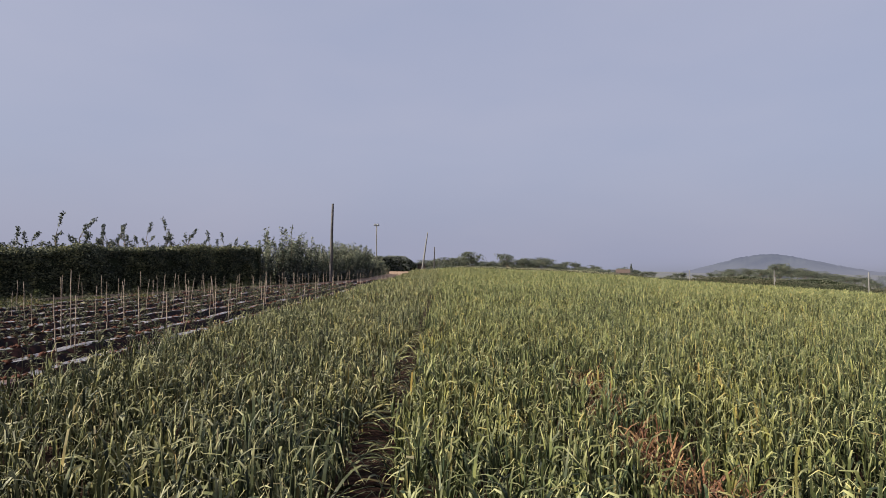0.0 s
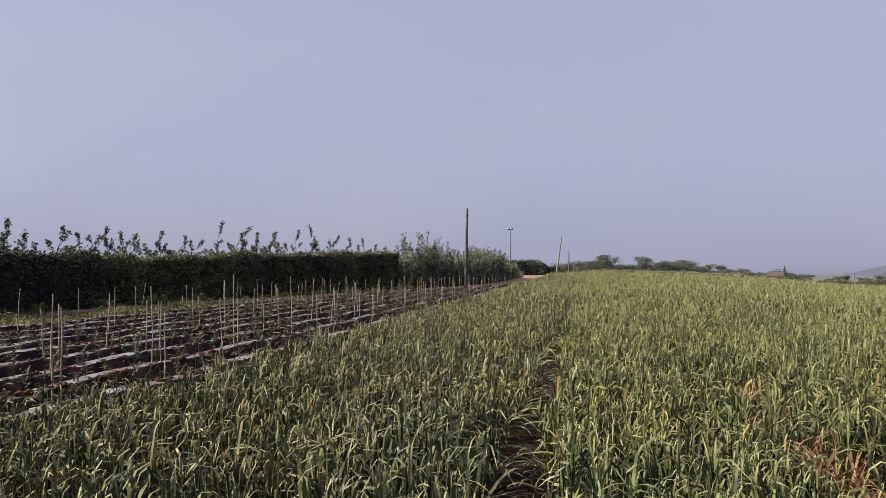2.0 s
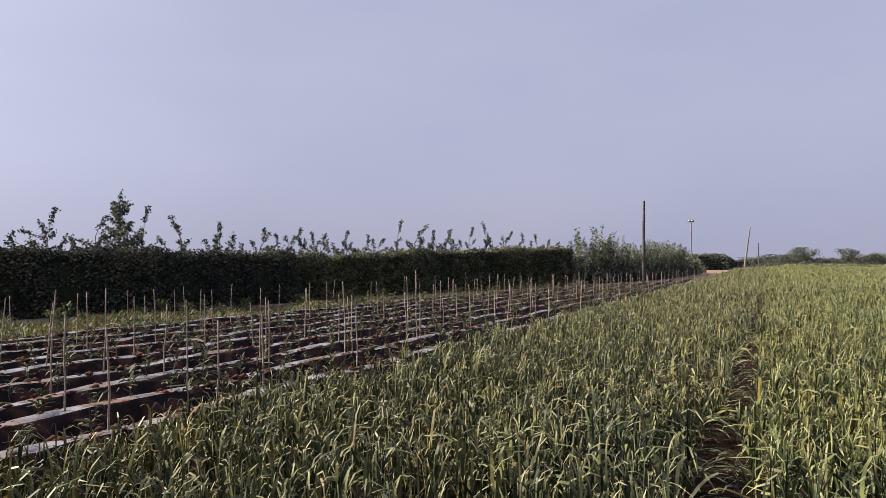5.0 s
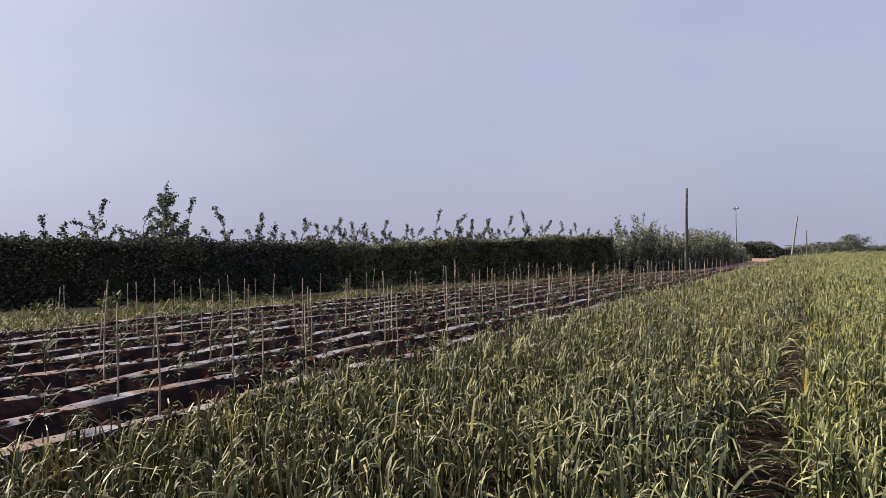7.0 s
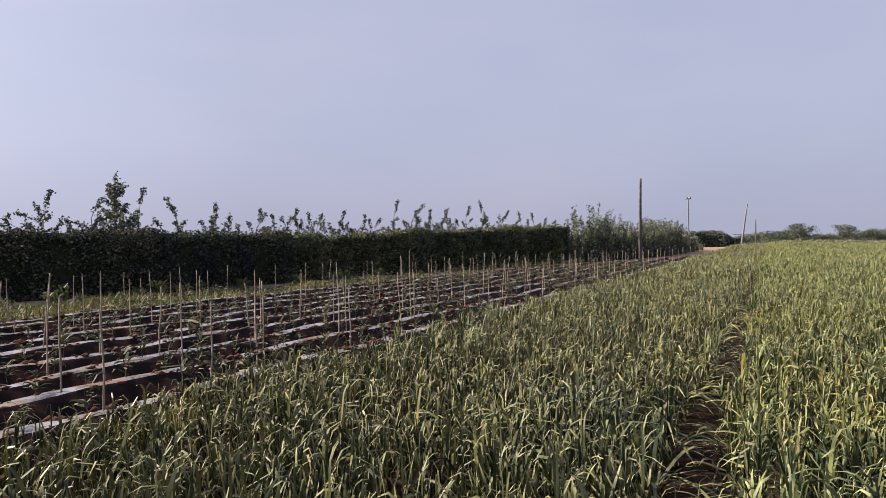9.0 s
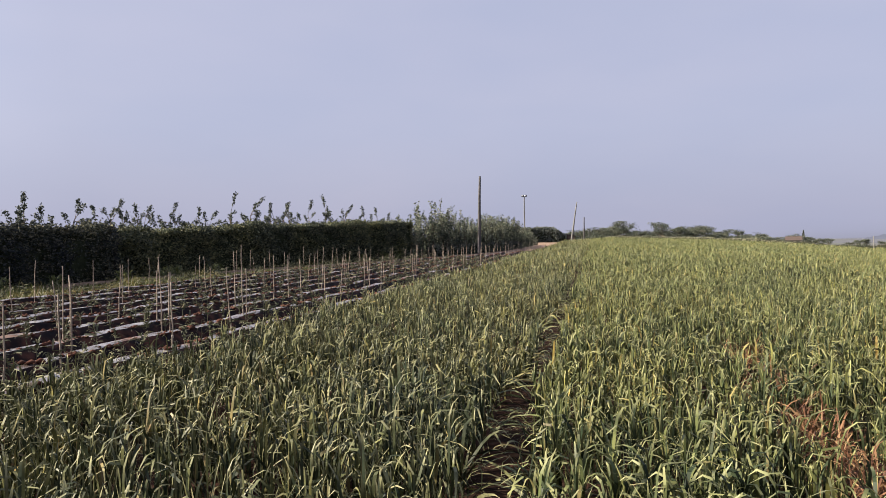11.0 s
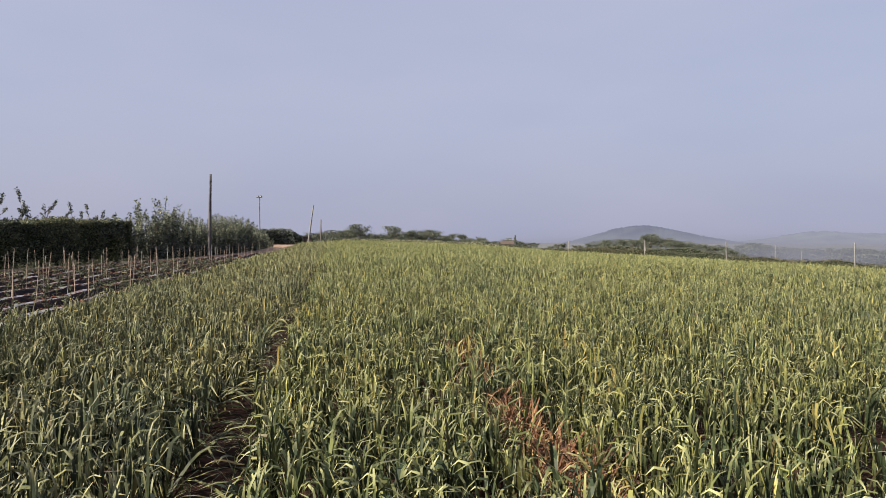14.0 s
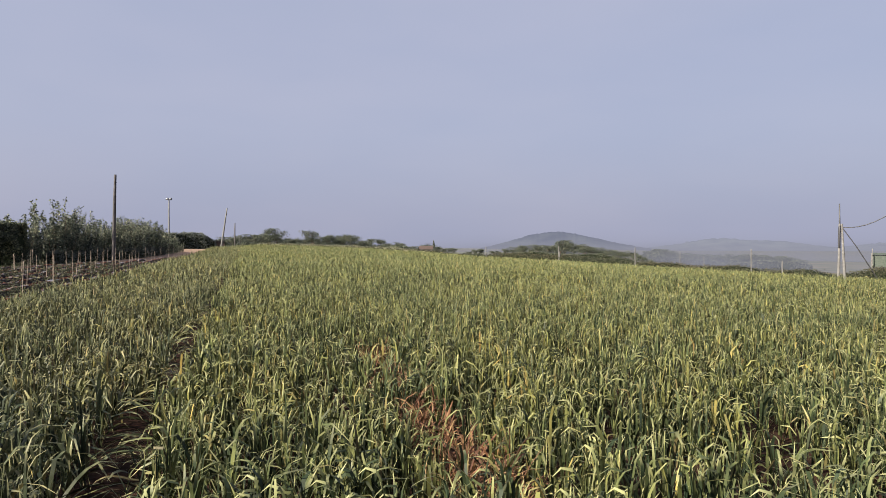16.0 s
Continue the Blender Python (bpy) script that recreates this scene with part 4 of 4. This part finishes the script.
woods = [tree_kind("broadleaf_tree", broad_tree(rng, h, rd, 1500, 0.36), MAT["woods"], "broad green tree beyond the field, haze put into its colour", "tree", "trees beyond the field")
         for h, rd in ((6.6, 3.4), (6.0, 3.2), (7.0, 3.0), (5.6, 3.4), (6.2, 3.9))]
spots = []
for q in range(64):
    az = -1.9 + q * 0.3 + rng.normal(0, 0.15)
    spots.append((int(rng.integers(5)), *polar(az, 212 + rng.uniform(-5, 22)), rng.uniform(0.58, 1.06) * float(np.interp(az, [-2, -0.5, 1, 4, 9, 12, 17], [0.65, 1.0, 1.0, 0.88, 0.85, 0.68, 0.45]))))
for q in range(44):
    az = 18 + q * 0.36 + rng.normal(0, 0.2)
    k = float(np.interp(az, [18, 19.5, 20.5, 22, 24, 26.5, 29, 30.5, 31.5, 33], [0.3, 0.5, 0.3, 0.55, 0.7, 0.95, 0.9, 0.6, 0.75, 0.35]))
    spots.append((int(rng.integers(5)), *polar(az, 245 + rng.uniform(-25, 30)), rng.uniform(0.75, 0.98) * k))
# the wood in the mist
for q in range(84):
    az = 21 + q * 0.28 + rng.normal(0, 0.2)
    k = float(np.interp(az, [21, 23, 29, 30.5, 32.5, 33.5, 35, 38, 40, 42, 43.5, 45], [0.5, 0.8, 0.8, 0.5, 0.6, 1.0, 1.1, 1.0, 1.05, 1.0, 0.8, 0.4]))
    spots.append((int(rng.integers(5)), *polar(az, 425 + rng.uniform(-20, 50)), rng.uniform(1.08, 1.25) * k))
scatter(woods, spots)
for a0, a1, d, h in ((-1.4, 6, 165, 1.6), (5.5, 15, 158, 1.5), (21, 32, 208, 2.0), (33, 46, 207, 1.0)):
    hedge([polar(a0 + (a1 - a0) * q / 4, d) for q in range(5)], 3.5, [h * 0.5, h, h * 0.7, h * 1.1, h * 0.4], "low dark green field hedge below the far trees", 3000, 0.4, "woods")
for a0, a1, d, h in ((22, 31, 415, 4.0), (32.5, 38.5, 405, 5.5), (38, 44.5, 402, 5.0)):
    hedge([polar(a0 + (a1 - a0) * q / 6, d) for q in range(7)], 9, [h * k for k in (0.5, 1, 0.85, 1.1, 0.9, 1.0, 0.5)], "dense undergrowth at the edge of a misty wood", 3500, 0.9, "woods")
# a pale grassy bank along the crest
line = [polar(q, float(np.interp(q, AZ, RIM)) + 2.5) for q in (1.2, 3, 5, 7, 9, 11, 13, 14.5)]
hedge(line, 1.6, [0.5, 0.7, 0.62, 0.72, 0.66, 0.72, 0.64, 0.45], "low pale bank of dry grass at the crest of the field", 6000, 0.12, "dry_grass")
# scrub along the far edge of the field
for a0, a1, off, h in ((9, 21, 16, 0.7), (20, 33, 14, 1.1), (32, 46.5, 15, 1.2), (47, 60, 14, 1.6)):
    line = [(a0 + (a1 - a0) * q / 6) for q in range(7)]
    line = [polar(q, float(np.interp(q, AZ, RIM)) + off) for q in line]
    hedge(line, 3.0, [h * k for k in (0.6, 1, 0.8, 1.1, 0.7, 1.05, 0.5)], "low tangled olive-brown scrub at the far edge of the field", 9000, 0.14, "scrub")


# ---------------------------------------------------------------- poles
def pole(x, y, height, r0, r1, lean, mat, label, name="utility_pole", turn=0.0):
    root = thing(name, place(x, y, turn, 0.1), label, "pole" if name != "street_lamp" else "lamp post", "poles")
    v, f = tubes([[(0, 0, 0, r0), (0.02, 0, height * 0.35, r0 * 0.8 + r1 * 0.2), (0.0, 0, height * 0.7, r0 * 0.4 + r1 * 0.6), (0.01, 0, height, r1)]], 12)
    part("shaft", mesh_from("shaft", v, f, mat, smooth=True), root).matrix_basis = pose(0, 0, 0, 0, lean, 0)
    return root


x, y = polar(-9.38, 55)
p = pole(x, y, 6.98 - gz(x, y), 0.135, 0.085, 1.2, MAT["timber"], "weathered grey-brown wooden utility pole beside the orchard bushes")
for nm, path in (("conduit", [(-0.05, -0.16, 3.6, 0.02), (-0.05, -0.16, 4.6, 0.02)]), ("bracket", [(-0.02, -0.15, 6.0, 0.03), (0.02, 0.15, 6.0, 0.03)])):
    v, f = tubes([path], 6)
    part(nm, mesh_from(nm, v, f, MAT["steel"]), p, "dark steel fitting").matrix_basis = pose(0, 0, 0, 0, 1.6, 0)
x, y = polar(-5.6, 98)
lamp = pole(x, y, 8.05 - gz(x, y), 0.1, 0.07, 0, MAT["concrete"], "thin grey lamp post with two pale flat lamp heads", "street_lamp")
top = 8.05 - gz(x, y)
v, f = tubes([[(-0.4, 0, top, 0.04), (0.4, 0, top, 0.04)]], 6)
part("cross_arm", mesh_from("cross_arm", v, f, MAT["steel"]), lamp)
for sx in (-0.2, 0.2):
    v, f = tubes([[(sx - 0.17, 0, top + 0.1, 0.06), (sx - 0.1, 0, top + 0.13, 0.13), (sx + 0.1, 0, top + 0.13, 0.13), (sx + 0.17, 0, top + 0.1, 0.06)]], 8)
    head = part("lamp_head", mesh_from("lamp_head", v, f, MAT["steel"], smooth=True), lamp)
    v, f = tubes([[(sx - 0.13, -0.06, top + 0.1, 0.05), (sx - 0.08, -0.07, top + 0.11, 0.1), (sx + 0.08, -0.07, top + 0.11, 0.1), (sx + 0.13, -0.06, top + 0.1, 0.05)]], 8)
    part("lens", mesh_from("lens", v, f, MAT["lampglass"], smooth=True), head, "pale frosted lens")
# pale concrete material here paints sunlight onto a wooden pole
x, y = polar(-1.8, 127)
pole(x, y, 7.5, 0.17, 0.09, 8.2, MAT["concrete"], "leaning wooden utility pole at the end of the road, coloured pale as sunlit")
x, y = polar(-0.76, 158)
pole(x, y, 1.65 + 0.0342 * 158 - gz(x, y), 0.16, 0.1, 0.5, MAT["timber"], "short wooden utility pole before the far trees")
x, y = polar(-0.35, 165)
pole(x, y, 4.6 - gz(x, y), 0.1, 0.08, 0, MAT["timber"], "short thin wooden post before the far trees", "wooden_post")

# the braced concrete pole with its cables
x, y = polar(46.24, 63)
g = gz(x, y)
brace = thing("electricity_pole", pose(x, y, g, 0, 0, -46.24), "pale concrete electricity pole with a leaning brace and dark steel top", "pole", "poles")
for nm, path, sides, mat, lab in (
        ("post", [(0, 0, -0.3, 0.11), (0.06, 0, 2.0, 0.1), (0.1, 0, 3.5 - g, 0.085)], 10, "concrete", ""),
        ("sleeve", [(0.05, -0.1, 1.6 - g, 0.07), (0.07, -0.1, 2.2 - g, 0.095), (0.09, -0.1, 3.2 - g, 0.095), (0.1, -0.1, 3.35 - g, 0.06)], 8, "steel", "dark steel sleeve"),
        ("brace_post", [(0.5, 0.05, -0.3, 0.12), (0.36, 0.05, 2.2, 0.1), (0.24, 0.03, 3.5 - g, 0.08)], 10, "concrete", ""),
        ("steel_top", [(0.1, 0.12, 2.2 - g, 0.06), (0.1, 0.1, 3.6 - g, 0.055), (0.08, 0.05, 5.1 - g, 0.045)], 8, "steel", "dark steel tube"),
        ("guy_wire", [(0.3, 0, 3.15 - g, 0.042), (1.2, 0, 1.75 - g, 0.042), (2.9, 0, -0.1, 0.042)], 6, "steel", "dark guy wire")):
    v, f = tubes([path], sides)
    part(nm, mesh_from(nm, v, f, MAT[mat], smooth=True), brace, lab)
sag = [(0.3 + 6 * t, 0, 3.2 - g - 0.6 * t + 4.9 * t * t, 0.04) for t in np.linspace(0, 1, 12)]
v, f = tubes([sag], 6)
part("cable", mesh_from("cable", v, f, MAT["steel"], smooth=True), brace, "dark sagging cable")

POSTS = [(19.83, 99, 0.0011), (25.85, 89, 0.0014), (31.93, 80, -0.0007), (35.34, 105, -0.0052), (37.1, 140, -0.0127), (40.48, 78, -0.0024), (42.6, 68, -0.0178), (48.25, 90, -0.0074)]
for az, d, el in POSTS:
    x, y = polar(az, d)
    p = pole(x, y, 1.75 + el * d - gz(x, y), 0.062, 0.05, rng.normal(0, 0.6), MAT["concrete"], "short pale concrete post at the field's edge", "concrete_post")
    if az == 25.85:
        v, f = tubes([[(0, -0.2, 1.0, 0.12), (0, -0.2, 1.55, 0.12)]], 8)
        part("junction_box", mesh_from("junction_box", v, f, MAT["concrete"]), p, "pale box fixed to the post")


# ---------------------------------------------------------------- far buildings
def block(x0, x1, y0, y1, z0, z1, ridge=0.0):
    """A box, or with a ridge along x a gabled roof, as vertices and four-sided faces."""
    ym = (y0 + y1) / 2
    if ridge:
        v = [(x0, y0, z0), (x1, y0, z0), (x1, y1, z0), (x0, y1, z0), (x0, ym, z0 + ridge), (x1, ym, z0 + ridge)]
        return v, [(0, 3, 2, 1), (0, 1, 5, 4), (2, 3, 4, 5), (0, 4, 4, 3), (1, 2, 5, 5)]
    v = [(x, y, z) for z in (z0, z1) for x, y in ((x0, y0), (x1, y0), (x1, y1), (x0, y1))]
    return v, [(0, 3, 2, 1), (4, 5, 6, 7), (0, 1, 5, 4), (1, 2, 6, 5), (2, 3, 7, 6), (3, 0, 4, 7)]


def solid(name, shape, mat, parent, label=""):
    v, f = shape
    me = bpy.data.meshes.new(name)
    me.from_pydata(v, [], [tuple(dict.fromkeys(q)) for q in f])
    me.materials.append(mat)
    return part(name, me, parent, label)


x, y = polar(14.75, 200)
house = thing("farmhouse", place(x, y, -14.75, 0.1), "small far farmhouse with a brown roof among trees", "house")
wall = solid("wall", block(-1.7, 1.7, -1.5, 1.5, 0, 1.7), MAT["plaster"], house)
solid("roof", block(-2.0, 2.0, -1.8, 1.8, 1.7, 0, 1.0), MAT["tile"], house, "weathered red-brown roof")
solid("window", block(-0.9, -0.2, -1.54, -1.48, 0.8, 1.5), MAT["steel"], wall, "dark window")
solid("window", block(0.5, 1.2, -1.54, -1.48, 0.8, 1.5), MAT["steel"], wall, "dark window")
x, y = polar(-1.95, 131)
hut = thing("field_hut", place(x, y, 1.95, 0.1), "small red-brown field hut with a flat dark roof by the road", "hut")
solid("wall", block(-1.0, 1.0, -1, 1, 0, 1.6), MAT["tile"], hut)
solid("roof", block(-1.15, 1.15, -1.2, 1.2, 1.605, 1.75), MAT["steel"], hut, "flat dark roof")
# a netting shelter past the electricity pole
x, y = polar(50.6, 92)
net = thing("net_shelter", place(x, y, -50.6, 0.2), "low grey-green netting shelter on posts at the field's edge", "shelter")
base = gz(x, y) - 0.2
for q in range(5):
    v, f = tubes([[(-3.6 + q * 1.8, -1.5, 0, 0.05), (-3.6 + q * 1.8, -1.5, 1.5 - base, 0.045)]], 8)
    part("post", mesh_from("post", v, f, MAT["concrete"], smooth=True), net)
solid("net_wall", block(-3.6, 3.6, -1.47, -1.43, 0.1, 0.75 - base), MAT["netting"], net, "grey-green netting")
solid("net_roof", block(-3.7, 3.7, -1.6, 1.6, 0.76 - base, 0, 0.25), MAT["netting"], net, "grey-green netting")
solid("skirt", block(-3.62, 3.62, -1.53, -1.48, 0, -0.55 - base), MAT["steel"], net, "dark skirting sheet")
# a narrow dark conifer by the farmhouse
r = rng
leaves = []
for q in range(900):
    t = r.random()
    w = 0.62 * (1 - t) ** 0.8 + 0.06
    a = r.random() * 6.28
    leaves.append((math.cos(a) * w * math.sqrt(r.random()), math.sin(a) * w * math.sqrt(r.random()), 0.3 + t * 4.1))
made = tubes([sprig((0, 0, 0), (0, 0, 1), 4.2, 0.09, r, 0.05, 6)], 6), leaf_quads(np.array(leaves), 0.3 * r.uniform(0.6, 1.2, 900), r, 0.9)
conifer = tree_kind("conifer", made, MAT["scrubby"], "narrow dark conifer beside the far farmhouse", "tree", "")
x, y = polar(15.4, 205)
conifer.matrix_basis = place(x, y, 0, 0.05)


# ---------------------------------------------------------------- far hills in the haze
def hill(r, outline, name, glow):
    """A wooded ridge kilometres off; its surface glows to stand in for haze."""
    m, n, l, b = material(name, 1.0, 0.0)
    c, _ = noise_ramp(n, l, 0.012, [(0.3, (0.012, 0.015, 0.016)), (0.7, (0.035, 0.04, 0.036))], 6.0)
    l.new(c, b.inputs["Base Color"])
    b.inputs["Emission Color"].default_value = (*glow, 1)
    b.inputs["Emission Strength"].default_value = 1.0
    az = np.linspace(outline[0][0], outline[-1][0], 120)
    el = np.interp(az, [q[0] for q in outline], [q[1] for q in outline])
    kern = np.exp(-(np.arange(-8, 9) / 4.0) ** 2)
    el = np.convolve(np.pad(el, 8, mode="edge"), kern / kern.sum(), "valid") + rng.normal(0, 0.0004, 120)
    a = np.radians(az)
    rings = []
    for fr, k in ((0.9, -0.1), (0.94, 0.45), (0.97, 0.8), (1.0, 1.0), (1.08, 0.3)):
        z = 1.65 + el * r * k - 14 * (1 - k)
        rings.append(np.stack([np.sin(a) * r * fr, np.cos(a) * r * fr, z], -1))
    v = np.vstack(rings)
    i, j = np.meshgrid(np.arange(4), np.arange(119), indexing="ij")
    f = np.stack([i * 120 + j, i * 120 + j + 1, (i + 1) * 120 + j + 1, (i + 1) * 120 + j], -1).reshape(-1, 4)
    tagged(new("backdrop", mesh_from("backdrop", v, f, m, smooth=True)), "low wooded hill, its blue morning haze made by its own glow", "hill", kind="structure")


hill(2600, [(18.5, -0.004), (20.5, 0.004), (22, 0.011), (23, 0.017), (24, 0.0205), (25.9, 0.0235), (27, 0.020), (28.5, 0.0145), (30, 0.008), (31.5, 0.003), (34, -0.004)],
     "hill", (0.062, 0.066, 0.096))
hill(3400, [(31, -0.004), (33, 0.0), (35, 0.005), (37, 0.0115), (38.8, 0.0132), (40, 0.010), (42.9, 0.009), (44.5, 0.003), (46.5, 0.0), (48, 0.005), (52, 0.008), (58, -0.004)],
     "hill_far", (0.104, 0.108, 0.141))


# see-through glowing sheets, far off, stand in for morning mist over the low ground
m = bpy.data.materials.new("mist")
m.use_nodes = True
n, l = m.node_tree.nodes, m.node_tree.links
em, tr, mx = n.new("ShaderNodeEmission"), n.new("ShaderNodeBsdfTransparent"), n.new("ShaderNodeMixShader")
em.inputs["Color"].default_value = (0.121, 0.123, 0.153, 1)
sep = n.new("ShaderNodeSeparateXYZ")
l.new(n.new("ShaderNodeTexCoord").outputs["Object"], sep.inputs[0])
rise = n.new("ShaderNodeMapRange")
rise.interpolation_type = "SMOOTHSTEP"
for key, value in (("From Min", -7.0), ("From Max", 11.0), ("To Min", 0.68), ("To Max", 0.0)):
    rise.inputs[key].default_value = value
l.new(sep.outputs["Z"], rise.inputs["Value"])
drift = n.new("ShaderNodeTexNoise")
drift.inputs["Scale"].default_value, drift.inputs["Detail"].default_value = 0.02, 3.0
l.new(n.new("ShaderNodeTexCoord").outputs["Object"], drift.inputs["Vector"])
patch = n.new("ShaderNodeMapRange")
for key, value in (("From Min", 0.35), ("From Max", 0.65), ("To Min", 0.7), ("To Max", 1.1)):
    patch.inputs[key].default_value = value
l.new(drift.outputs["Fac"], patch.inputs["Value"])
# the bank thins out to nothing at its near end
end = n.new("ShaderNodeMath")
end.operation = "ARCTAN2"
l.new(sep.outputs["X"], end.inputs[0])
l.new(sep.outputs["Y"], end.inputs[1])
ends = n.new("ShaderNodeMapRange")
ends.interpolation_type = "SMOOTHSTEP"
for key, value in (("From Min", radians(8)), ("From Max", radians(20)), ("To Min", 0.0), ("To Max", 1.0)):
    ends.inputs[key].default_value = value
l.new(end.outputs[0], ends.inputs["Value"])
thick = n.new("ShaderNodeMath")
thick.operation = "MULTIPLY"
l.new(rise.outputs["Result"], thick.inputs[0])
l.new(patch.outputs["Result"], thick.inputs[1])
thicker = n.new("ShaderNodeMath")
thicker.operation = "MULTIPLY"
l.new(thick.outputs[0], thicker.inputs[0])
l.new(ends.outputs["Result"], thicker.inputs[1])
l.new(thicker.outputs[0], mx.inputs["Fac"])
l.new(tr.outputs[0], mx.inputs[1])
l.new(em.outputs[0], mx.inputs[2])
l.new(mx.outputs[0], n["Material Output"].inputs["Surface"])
a = np.radians(np.linspace(7, 75, 60))
i, j = np.meshgrid(np.arange(2), np.arange(59), indexing="ij")
f = np.stack([i * 60 + j, i * 60 + j + 1, (i + 1) * 60 + j + 1, (i + 1) * 60 + j], -1).reshape(-1, 4)
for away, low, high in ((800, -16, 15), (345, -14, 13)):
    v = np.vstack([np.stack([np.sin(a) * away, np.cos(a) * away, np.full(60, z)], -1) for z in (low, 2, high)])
    tagged(new("backdrop", mesh_from("backdrop", v, f, m, smooth=True)), "pale glowing sheet standing in for morning mist over low ground", "mist", kind="structure")
